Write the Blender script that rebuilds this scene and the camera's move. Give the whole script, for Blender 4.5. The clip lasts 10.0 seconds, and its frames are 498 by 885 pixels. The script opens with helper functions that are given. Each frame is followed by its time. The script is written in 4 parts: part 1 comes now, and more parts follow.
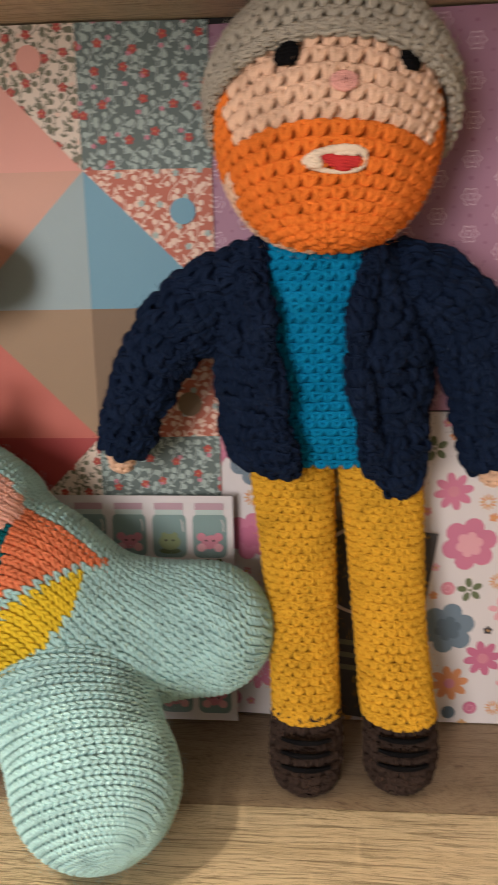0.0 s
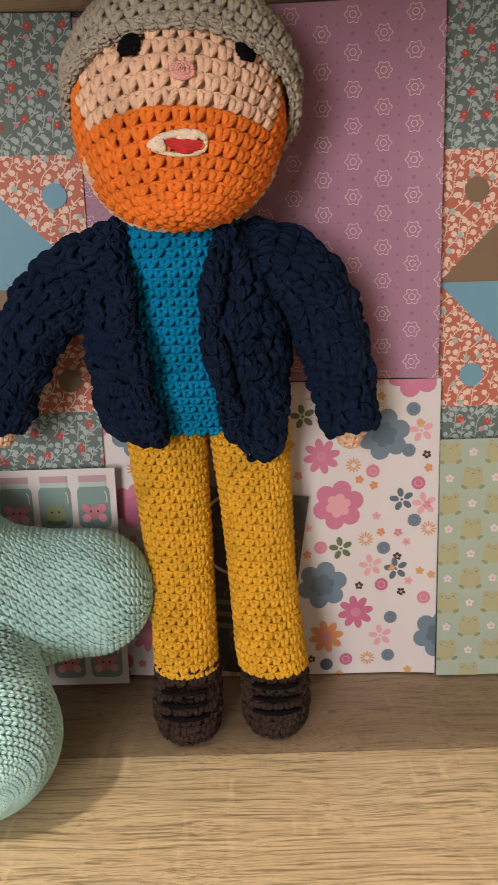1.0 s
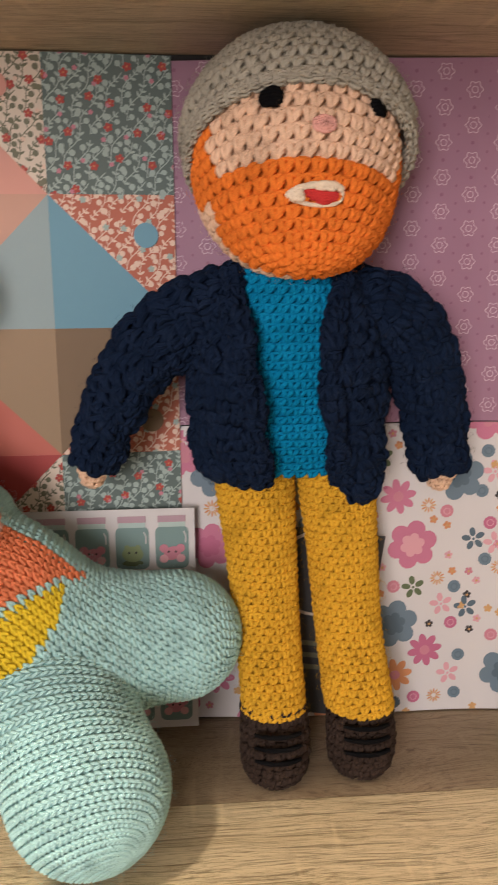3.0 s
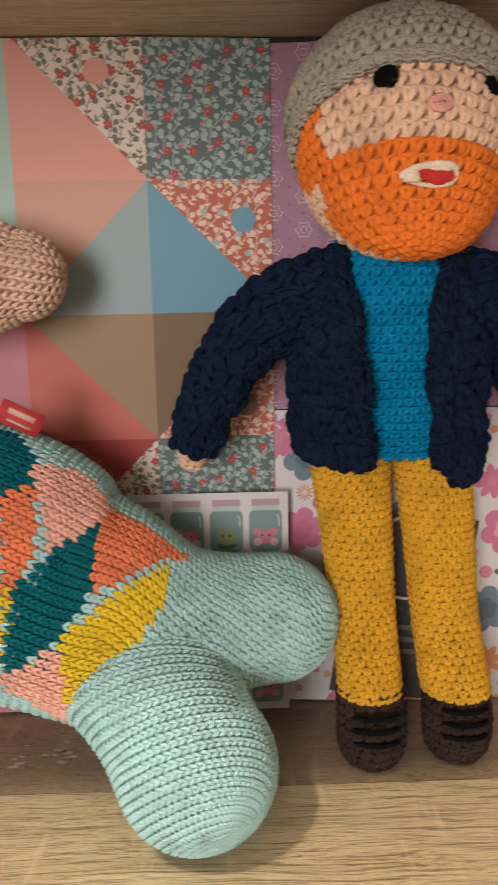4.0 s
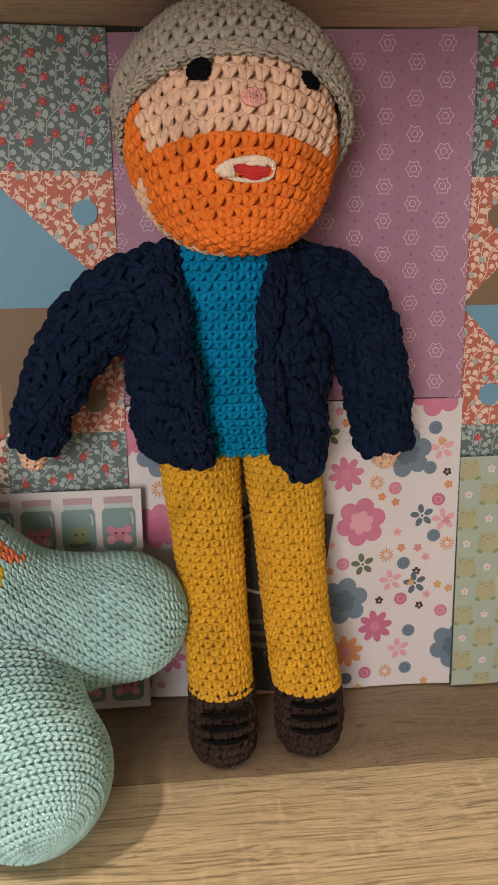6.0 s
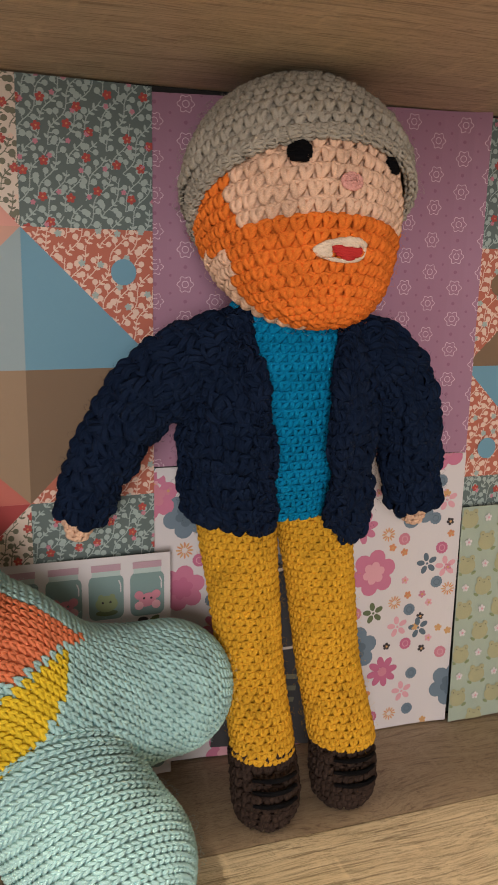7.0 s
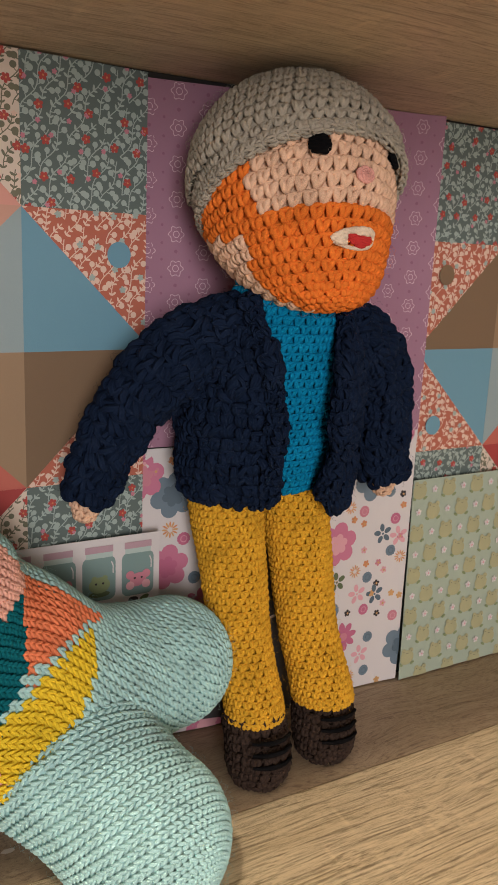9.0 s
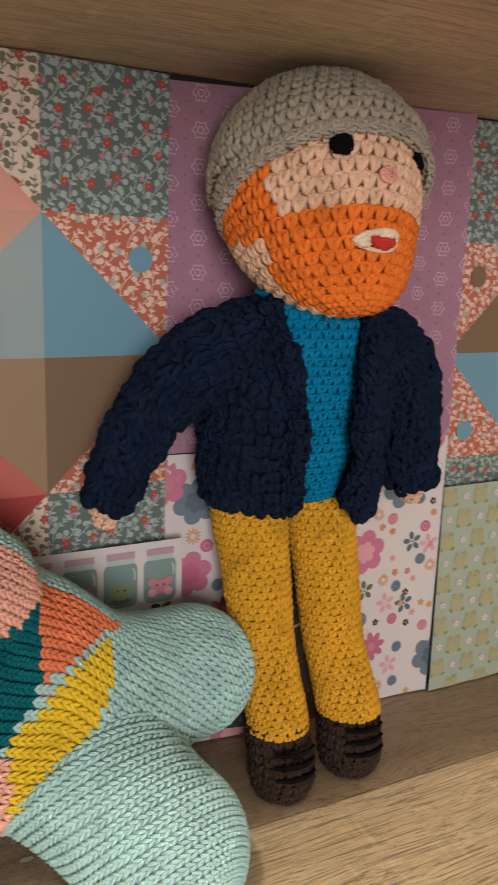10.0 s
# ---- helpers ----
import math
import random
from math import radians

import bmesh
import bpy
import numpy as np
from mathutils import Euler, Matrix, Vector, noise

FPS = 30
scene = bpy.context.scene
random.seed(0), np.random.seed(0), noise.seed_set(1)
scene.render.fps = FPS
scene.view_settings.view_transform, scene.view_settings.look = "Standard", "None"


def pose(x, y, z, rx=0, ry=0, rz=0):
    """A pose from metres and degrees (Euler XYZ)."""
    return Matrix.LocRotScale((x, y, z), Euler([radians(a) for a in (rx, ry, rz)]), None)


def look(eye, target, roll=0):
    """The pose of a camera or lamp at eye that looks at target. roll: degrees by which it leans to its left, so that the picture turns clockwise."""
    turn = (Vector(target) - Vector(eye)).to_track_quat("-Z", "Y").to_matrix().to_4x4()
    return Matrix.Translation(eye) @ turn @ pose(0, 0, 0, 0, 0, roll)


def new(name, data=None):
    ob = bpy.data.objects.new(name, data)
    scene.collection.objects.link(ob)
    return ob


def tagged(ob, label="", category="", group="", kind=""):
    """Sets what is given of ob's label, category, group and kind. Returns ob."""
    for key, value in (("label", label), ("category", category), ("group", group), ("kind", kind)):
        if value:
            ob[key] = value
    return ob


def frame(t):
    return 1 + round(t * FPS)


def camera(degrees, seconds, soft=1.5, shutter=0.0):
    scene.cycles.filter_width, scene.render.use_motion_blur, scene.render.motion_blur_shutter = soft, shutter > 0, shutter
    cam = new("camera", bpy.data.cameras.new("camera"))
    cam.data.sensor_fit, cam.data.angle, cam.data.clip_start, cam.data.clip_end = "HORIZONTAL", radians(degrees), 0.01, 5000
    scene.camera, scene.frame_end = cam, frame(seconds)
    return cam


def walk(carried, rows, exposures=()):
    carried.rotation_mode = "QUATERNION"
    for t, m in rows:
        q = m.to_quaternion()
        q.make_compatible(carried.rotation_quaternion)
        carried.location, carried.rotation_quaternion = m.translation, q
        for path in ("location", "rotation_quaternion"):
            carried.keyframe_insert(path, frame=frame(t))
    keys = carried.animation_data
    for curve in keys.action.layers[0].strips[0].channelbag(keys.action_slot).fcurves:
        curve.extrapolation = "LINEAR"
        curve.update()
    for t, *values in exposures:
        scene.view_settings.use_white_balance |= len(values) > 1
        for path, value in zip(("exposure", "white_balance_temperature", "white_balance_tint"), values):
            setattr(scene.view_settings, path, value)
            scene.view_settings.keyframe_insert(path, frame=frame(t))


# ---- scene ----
cam = camera(34.5, 10.0, 1.6, 0.6)
PATH = [
    (0, (-0.032, -0.334, 0.209), (-0.206, 1.607, -0.242), -1.2),
    (0.5, (-0.01, -0.343, 0.207), (-0.106, 1.601, -0.249), -1.7),
    (1, (-0.004, -0.355, 0.202), (-0.025, 1.59, -0.261), -1.9),
    (1.5, (-0.01, -0.358, 0.203), (0.004, 1.59, -0.249), -1.8),
    (2, (-0.016, -0.359, 0.218), (0.012, 1.592, -0.219), -1.6),
    (2.2, (-0.019, -0.356, 0.222), (0.024, 1.598, -0.202), -1.5),
    (3.3, (-0.081, -0.352, 0.209), (0.088, 1.598, -0.202), -0.2),
    (3.5, (-0.076, -0.352, 0.21), (0.017, 1.599, -0.219), -0.8),
    (4, (-0.096, -0.352, 0.21), (-0.042, 1.598, -0.229), -1.0),
    (4.2, (-0.103, -0.352, 0.207), (-0.041, 1.6, -0.223), -0.8),
    (4.5, (-0.088, -0.355, 0.211), (0.011, 1.599, -0.205), -0.7),
    (5, (-0.055, -0.356, 0.21), (0.07, 1.596, -0.205), -1.4),
    (5.2, (-0.047, -0.357, 0.208), (0.07, 1.594, -0.218), -1.4),
    (6.3, (-0.068, -0.342, 0.216), (0.219, 1.581, -0.25), -0.1),
    (6.5, (-0.103, -0.318, 0.221), (0.275, 1.592, -0.237), 0.5),
    (7, (-0.143, -0.329, 0.232), (0.479, 1.522, -0.203), 1.2),
    (7.3, (-0.175, -0.322, 0.231), (0.502, 1.504, -0.223), 1.9),
    (7.5, (-0.203, -0.312, 0.227), (0.571, 1.479, -0.215), 2.0),
    (7.6, (-0.200, -0.313, 0.230), (0.558, 1.483, -0.232), 2.2),
    (8, (-0.205, -0.326, 0.232), (0.696, 1.406, -0.206), 2.4),
    (8.5, (-0.203, -0.325, 0.228), (0.756, 1.374, -0.21), 2.3),
    (9, (-0.206, -0.317, 0.228), (0.771, 1.372, -0.216), 2.5),
    (9.5, (-0.199, -0.31, 0.229), (0.779, 1.376, -0.216), 2.3),
    (10, (-0.197, -0.315, 0.229), (0.693, 1.42, -0.215), 2.0),
]
walk(cam, [(t, look(eye, target, roll)) for t, eye, target, roll in PATH], [(0, -0.40), (2.2, -0.40), (3.5, -0.41), (4.5, -0.52), (5.0, -0.48), (6.5, -0.64), (7.5, -0.62), (10, -0.65)])

# ---- light ----
world = bpy.data.worlds.new("room_air")
scene.world = world
world.use_nodes = True
world.node_tree.nodes["Background"].inputs["Color"].default_value = (1.0, 0.93, 0.86, 1)
world.node_tree.nodes["Background"].inputs["Strength"].default_value = 0.05
scene.view_settings.exposure = 0.0


def area(name, eye, target, width, height, power, colour):
    lamp = bpy.data.lights.new(name, "AREA")
    lamp.shape, lamp.size, lamp.size_y = "RECTANGLE", width, height
    lamp.energy, lamp.color = power, colour
    ob = new(name, lamp)
    ob.matrix_world = look(eye, target)
    return ob


# daylight through the room's window, and the lamp under the ceiling
area("window_light", (-0.80, -2.30, 0.44), (0, 0, 0.14), 0.62, 0.95, 52, (1.0, 0.91, 0.87))
bulb = bpy.data.lights.new("ceiling_bulb", "POINT")
bulb.energy, bulb.color, bulb.shadow_soft_size = 64, (1.0, 0.83, 0.66), 0.04
new("ceiling_bulb", bulb).location = (-0.72, -0.80, 1.42)


# ---- materials ----
def nodes_of(name):
    m = bpy.data.materials.new(name)
    m.use_nodes = True
    t = m.node_tree
    return m, t, t.nodes["Principled BSDF"]


def link(t, a, b):
    t.links.new(a, b)


def mix_colour(t, fac, a, b, mode="MIX"):
    n = t.nodes.new("ShaderNodeMix")
    n.data_type, n.blend_type = "RGBA", mode
    for socket, value in ((n.inputs["Factor"], fac), (n.inputs["A"], a), (n.inputs["B"], b)):
        if isinstance(value, (int, float)):
            socket.default_value = value
        elif isinstance(value, tuple):
            socket.default_value = (*value, 1)
        else:
            link(t, value, socket)
    return n.outputs["Result"]


def noise_of(t, scale, detail=3.0, vector=None, rough=0.5):
    n = t.nodes.new("ShaderNodeTexNoise")
    n.inputs["Scale"].default_value, n.inputs["Detail"].default_value = scale, detail
    n.inputs["Roughness"].default_value = rough
    if vector is not None:
        link(t, vector, n.inputs["Vector"])
    return n.outputs["Fac"]


def math_of(t, op, a, b=0.0, c=0.0):
    n = t.nodes.new("ShaderNodeMath")
    n.operation = op
    for k, value in enumerate((a, b, c)):
        if isinstance(value, (int, float)):
            n.inputs[k].default_value = value
        else:
            link(t, value, n.inputs[k])
    return n.outputs[0]


def ramp(t, fac, stops):
    n = t.nodes.new("ShaderNodeValToRGB")
    el = n.color_ramp.elements
    while len(el) < len(stops):
        el.new(0.5)
    for e, (p, c) in zip(el, stops):
        e.position, e.color = p, (*c, 1)
    link(t, fac, n.inputs["Fac"])
    return n.outputs["Color"]


def coords(t, scale=(1, 1, 1), turn=(0, 0, 0), kind="Object"):
    c = t.nodes.new("ShaderNodeTexCoord")
    m = t.nodes.new("ShaderNodeMapping")
    m.inputs["Scale"].default_value = scale
    m.inputs["Rotation"].default_value = [radians(a) for a in turn]
    link(t, c.outputs[kind], m.inputs["Vector"])
    return m.outputs["Vector"]


def bump(t, bsdf, height, distance, strength=1.0):
    n = t.nodes.new("ShaderNodeBump")
    n.inputs["Distance"].default_value, n.inputs["Strength"].default_value = distance, strength
    link(t, height, n.inputs["Height"])
    link(t, n.outputs["Normal"], bsdf.inputs["Normal"])


def yarn(name, colour, twist=2.2, plies=4.0, sheen=0.14, ply=0.00016):
    """Plied yarn: slanting plies along every strand, uneven dye and a matt, fuzzy surface."""
    m, t, b = nodes_of(name)
    tc = t.nodes.new("ShaderNodeTexCoord")
    sep = t.nodes.new("ShaderNodeSeparateXYZ")
    link(t, tc.outputs["UV"], sep.inputs[0])
    slant = math_of(t, "ADD", math_of(t, "MULTIPLY", sep.outputs["X"], twist), math_of(t, "MULTIPLY", sep.outputs["Y"], plies))
    wave = math_of(t, "SINE", math_of(t, "MULTIPLY", slant, 6.2832))
    fibre = noise_of(t, 2600, 2, coords(t))
    dye = noise_of(t, 90, 3, coords(t))
    dark = tuple(c * 0.68 for c in colour)
    light = tuple(min(1, c * 1.16 + 0.004) for c in colour)
    tone = ramp(t, math_of(t, "ADD", math_of(t, "MULTIPLY", dye, 0.55), math_of(t, "MULTIPLY", fibre, 0.45)), ((0.3, dark), (0.5, colour), (0.72, light)))
    groove = math_of(t, "MULTIPLY_ADD", wave, 0.5, 0.5)
    # crease shade between the plies, mixed faintly into the base colour
    tone = mix_colour(t, math_of(t, "MULTIPLY", math_of(t, "SUBTRACT", 1.0, groove), 0.09), tone, dark)
    link(t, tone, b.inputs["Base Color"])
    b.inputs["Roughness"].default_value = 0.92
    b.inputs["Specular IOR Level"].default_value = 0.1
    b.inputs["Sheen Weight"].default_value = sheen
    b.inputs["Sheen Roughness"].default_value = 0.6
    b.inputs["Sheen Tint"].default_value = (*light, 1)
    bump(t, b, math_of(t, "ADD", groove, math_of(t, "MULTIPLY", fibre, 0.6)), ply)
    return m


def paper(name, colour, gloss=0.55):
    m, t, b = nodes_of(name)
    fine = noise_of(t, 1800, 3, coords(t))
    wide = noise_of(t, 14, 2, coords(t))
    tone = mix_colour(t, math_of(t, "MULTIPLY", wide, 0.14), colour, tuple(c * 0.7 for c in colour))
    tone = mix_colour(t, math_of(t, "MULTIPLY", fine, 0.12), tone, tuple(min(1, c * 1.25 + 0.01) for c in colour))
    link(t, tone, b.inputs["Base Color"])
    b.inputs["Roughness"].default_value = gloss
    b.inputs["Specular IOR Level"].default_value = 0.3
    bump(t, b, math_of(t, "ADD", fine, math_of(t, "MULTIPLY", noise_of(t, 35, 2, coords(t)), 3.0)), 0.00006)
    return m


def oak(name, pale, mid, dark, fine=1.0, swirl=0.0, tight=85):
    """Printed oak laminate: long grain along x, dark pores, pale cross flecks."""
    m, t, b = nodes_of(name)
    v = coords(t, (1.7, tight, tight))
    warp = t.nodes.new("ShaderNodeTexNoise")
    warp.inputs["Scale"].default_value = 9
    link(t, coords(t, (1, 3, 3)), warp.inputs["Vector"])
    add = t.nodes.new("ShaderNodeVectorMath")
    add.operation = "MULTIPLY_ADD"
    link(t, warp.outputs["Color"], add.inputs[0])
    add.inputs[1].default_value = (0.2 + swirl, 1.2 + 6 * swirl, 1.2 + 6 * swirl)
    link(t, v, add.inputs[2])
    broad = noise_of(t, 1.3, 4, add.outputs[0])
    pores = noise_of(t, 11.0, 5, add.outputs[0], 0.68)
    hair = noise_of(t, 34.0, 3, add.outputs[0], 0.65)
    fleck = noise_of(t, 1.0, 3, coords(t, (160, 26, 26), (0, 0, 6)))
    base = ramp(t, broad, ((0.28, mid), (0.55, pale), (0.75, mid)))
    lines = ramp(t, pores, ((0.37, (1, 1, 1)), (0.47, (0, 0, 0))))
    base = mix_colour(t, math_of(t, "MULTIPLY", lines, 0.75 * fine), base, dark)
    hairs = ramp(t, hair, ((0.38, (1, 1, 1)), (0.50, (0, 0, 0))))
    base = mix_colour(t, math_of(t, "MULTIPLY", hairs, 0.7 * fine), base, dark)
    spots = ramp(t, fleck, ((0.60, (0, 0, 0)), (0.72, (1, 1, 1))))
    base = mix_colour(t, math_of(t, "MULTIPLY", spots, 0.35), base, tuple(min(1, c * 1.3) for c in pale))
    link(t, base, b.inputs["Base Color"])
    b.inputs["Roughness"].default_value = 0.5
    b.inputs["Specular IOR Level"].default_value = 0.35
    bump(t, b, math_of(t, "SUBTRACT", broad, math_of(t, "MULTIPLY", lines, 0.8)), 0.00018 * fine)
    return m


def plain(name, colour, rough=0.8):
    m, t, b = nodes_of(name)
    tone = mix_colour(t, noise_of(t, 6, 4, coords(t)), colour, tuple(c * 0.85 for c in colour))
    link(t, tone, b.inputs["Base Color"])
    b.inputs["Roughness"].default_value = rough
    bump(t, b, noise_of(t, 300, 2, coords(t)), 0.0003)
    return m


OAK_FRONT = oak("oak_front", (0.72, 0.60, 0.395), (0.63, 0.51, 0.315), (0.21, 0.15, 0.075), 1.0, 0.0, 95)
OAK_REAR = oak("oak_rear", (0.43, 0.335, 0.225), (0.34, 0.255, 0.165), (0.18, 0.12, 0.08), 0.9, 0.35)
OAK_TOP = oak("oak_top", (0.66, 0.54, 0.365), (0.56, 0.445, 0.29), (0.27, 0.19, 0.115), 0.9)
PLASTER = plain("white_plaster", (0.74, 0.70, 0.64))
CARPET = plain("carpet", (0.30, 0.26, 0.22), 0.95)
BACKING = plain("dark_backing", (0.012, 0.010, 0.010))


# ---- structure ----
def part(name, bm, material, parent, label=""):
    me = bpy.data.meshes.new(name)
    bm.to_mesh(me)
    bm.free()
    for mm in material if isinstance(material, (list, tuple)) else [material]:
        me.materials.append(mm)
    ob = new(name, me)
    if parent is not None:
        ob.parent = parent
    if label:
        tagged(ob, label)
    return ob


def box(x0, x1, y0, y1, z0, z1, soft=0.0):
    bm = bmesh.new()
    bmesh.ops.create_cube(bm, size=1.0, matrix=Matrix.LocRotScale(((x0 + x1) / 2, (y0 + y1) / 2, (z0 + z1) / 2), None, (x1 - x0, y1 - y0, z1 - z0)))
    if soft:
        bmesh.ops.bevel(bm, geom=bm.edges[:], offset=soft, segments=2, affect="EDGES", profile=0.5)
    return bm


CEIL = 0.2995
unit = tagged(new("shelf_unit"), "oak-effect laminate shelf unit with an open compartment", "shelf")
part("bottom_board", box(-0.34, 0.34, -0.215, -0.0618, -0.018, 0.0, 0.0006), OAK_FRONT, unit, "pale oak laminate with fine dark grain")
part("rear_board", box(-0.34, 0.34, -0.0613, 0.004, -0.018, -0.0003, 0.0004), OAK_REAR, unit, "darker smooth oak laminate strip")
part("top_board", box(-0.34, 0.34, -0.215, 0.004, CEIL, CEIL + 0.018, 0.0006), OAK_TOP, unit)
part("side_panel", box(-0.358, -0.3402, -0.215, 0.004, -0.018, CEIL + 0.018, 0.0006), OAK_TOP, unit)
part("side_panel", box(0.3402, 0.358, -0.215, 0.004, -0.018, CEIL + 0.018, 0.0006), OAK_TOP, unit)
part("back_panel", box(-0.358, 0.358, 0.0042, 0.008, -0.018, CEIL + 0.018), BACKING, unit, "thin dark back panel")

specks = bmesh.new()
dots = random.Random(8)
for k in range(16):
    sx, sy, sr = dots.gauss(-0.175, 0.009), dots.gauss(-0.036, 0.004), dots.uniform(0.0006, 0.0019)
    ring = [specks.verts.new((sx + sr * dots.uniform(1.0, 2.0) * math.cos(0.7 * i), sy + sr * dots.uniform(0.5, 0.9) * math.sin(0.7 * i), 0.00005)) for i in range(9)]
    specks.faces.new(ring)
tagged(part("paint_specks", specks, plain("pale_specks", (0.70, 0.64, 0.56)), unit, "pale specks on the darker strip"), kind="stuff")

for name, dims, material in (
    ("floor", (-2.1, 2.1, -3.0, 0.3, -1.0, -0.9), CARPET),
    ("ceiling", (-2.1, 2.1, -3.0, 0.3, 1.6, 1.7), PLASTER),
    ("wall_north", (-2.1, 2.1, 0.2, 0.3, -0.9, 1.6), PLASTER),
    ("wall_south", (-2.1, 2.1, -3.1, -3.0, -0.9, 1.6), PLASTER),
    ("wall_west", (-2.2, -2.1, -3.0, 0.3, -0.9, 1.6), PLASTER),
    ("wall_east", (2.1, 2.2, -3.0, 0.3, -0.9, 1.6), PLASTER),
):
    tagged(part(name, box(*dims), material, None), kind="structure")
stand = tagged(new("base_cabinet"), "plain oak laminate cabinet under the open shelf", "cabinet")
part("body", box(-0.358, 0.358, -0.215, 0.008, -0.9, -0.0185, 0.001), OAK_TOP, stand)


# ---- printed papers on the back ----
def clip(points, region):
    """A polygon cut by a convex, anticlockwise region."""
    out = list(points)
    for (ax, az), (bx, bz) in zip(region, region[1:] + region[:1]):
        last, kept = out, []
        for k, p in enumerate(last):
            q = last[k - 1]
            sp = (bx - ax) * (p[1] - az) - (bz - az) * (p[0] - ax)
            sq = (bx - ax) * (q[1] - az) - (bz - az) * (q[0] - ax)
            if (sp >= 0) != (sq >= 0):
                f = sq / (sq - sp)
                kept.append((q[0] + f * (p[0] - q[0]), q[1] + f * (p[1] - q[1])))
            if sp >= 0:
                kept.append(p)
        out = kept
        if len(out) < 3:
            return []
    return out


class Sheet:
    """A thin sheet in the xz plane with printed shapes that follow its curl."""

    def __init__(self, x0, x1, z0, z1, front, curl=None, thick=0.0003, rise=0.0):
        self.box, self.front, self.thick, self.rise = (x0, x1, z0, z1), front, thick, rise
        self.curl = curl or (lambda x, z: 0.0)
        self.region = [(x0, z0), (x1, z0), (x1, z1), (x0, z1)]
        self.verts, self.faces, self.slots, self.mats, self.count = [], [], [], [], 0

    def y(self, x, z, layer):
        return -(self.front + self.curl(x, z) + layer * 0.00008)

    def slot(self, material):
        if material not in self.mats:
            self.mats.append(material)
        return self.mats.index(material)

    def poly(self, points, material, layer=1, region=None):
        # fans of triangles keep bowed petals whole
        cut = clip(points, region or self.region)
        if region is not None:
            cut = clip(cut, self.region) if cut else cut
        if len(cut) < 3:
            return
        base, n = len(self.verts), len(cut)
        self.count += 1
        layer = layer + 1.85 * (self.count * 0.6180339 % 1.0)
        mx, mz = sum(p[0] for p in cut) / n, sum(p[1] for p in cut) / n
        self.verts += [(px, self.y(px, pz, layer), pz) for px, pz in cut] + [(mx, self.y(mx, mz, layer), mz)]
        for k in range(n):
            self.faces.append((base + k, base + (k + 1) % n, base + n))
            self.slots.append(self.slot(material))

    def disc(self, x, z, r, material, layer=1, region=None, n=14, squash=1.0, turn=0.0):
        pts = []
        for k in range(n):
            a = 2 * math.pi * k / n
            dx, dz = r * math.cos(a), r * squash * math.sin(a)
            pts.append((x + dx * math.cos(turn) - dz * math.sin(turn), z + dx * math.sin(turn) + dz * math.cos(turn)))
        self.poly(pts, material, layer, region)

    def ring(self, x, z, radius, width, material, layer=1, n=18):
        """An outline; radius is a number or a function of the angle."""
        f = radius if callable(radius) else (lambda a: radius)
        for k in range(n):
            a0, a1 = 2 * math.pi * k / n, 2 * math.pi * (k + 1) / n
            p = [(x + (f(a) + d) * math.cos(a), z + (f(a) + d) * math.sin(a)) for a, d in ((a0, 0), (a1, 0), (a1, width), (a0, width))]
            self.poly(p, material, layer)

    def line(self, points, width, material, layer=1, region=None):
        for (ax, az), (bx, bz) in zip(points, points[1:]):
            length = math.hypot(bx - ax, bz - az) or 1e-6
            nx, nz = -(bz - az) / length * width / 2, (bx - ax) / length * width / 2
            self.poly([(ax - nx, az - nz), (bx - nx, bz - nz), (bx + nx, bz + nz), (ax + nx, az + nz)], material, layer, region)

    def flower(self, x, z, r, petals, material, layer=1, heart=None, slim=0.5, turn=0.0, region=None):
        for k in range(petals):
            a = turn + 2 * math.pi * k / petals
            self.disc(x + 0.62 * r * math.cos(a), z + 0.62 * r * math.sin(a), (0.40 if slim < 0.42 else 0.37) * r, material, layer, region, 12, slim / 0.42 if slim < 0.42 else 1.0, a)
        self.disc(x, z, 0.45 * r if slim >= 0.42 else 0.12 * r, material, layer + 2, region, 10)
        if heart is not None:
            self.disc(x, z, 0.3 * r, heart, layer + 4, region, 10)

    def build(self, name, label, ground, category="paper"):
        x0, x1, z0, z1 = self.box
        thing = tagged(new(name), label, category, "papers along the back")
        bm = bmesh.new()
        n = 22
        rows = []
        for side in (0.0, self.thick):
            rows.append([[bm.verts.new((x0 + (x1 - x0) * i / n, self.y(x0 + (x1 - x0) * i / n, z0 + (z1 - z0) * j / n, 0) + side, z0 + (z1 - z0 + self.rise * i / n) * j / n)) for i in range(n + 1)] for j in range(n + 1)])
        for s in (0, 1):
            for j in range(n):
                for i in range(n):
                    q = (rows[s][j][i], rows[s][j][i + 1], rows[s][j + 1][i + 1], rows[s][j + 1][i])
                    bm.faces.new(q if s == 0 else q[::-1])
        for i in range(n):
            for j, flip in ((0, 1), (n, 0)):
                q = (rows[0][j][i], rows[1][j][i], rows[1][j][i + 1], rows[0][j][i + 1])
                bm.faces.new(q if flip else q[::-1])
                q = (rows[0][i][j], rows[0][i + 1][j], rows[1][i + 1][j], rows[1][i][j])
                bm.faces.new(q if flip else q[::-1])
        part("sheet", bm, ground, thing)
        if self.faces:
            me = bpy.data.meshes.new("print")
            me.from_pydata(self.verts, [], self.faces)
            for mm in self.mats:
                me.materials.append(mm)
            me.polygons.foreach_set("material_index", self.slots)
            ob = new("print", me)
            ob.parent = thing
        return thing


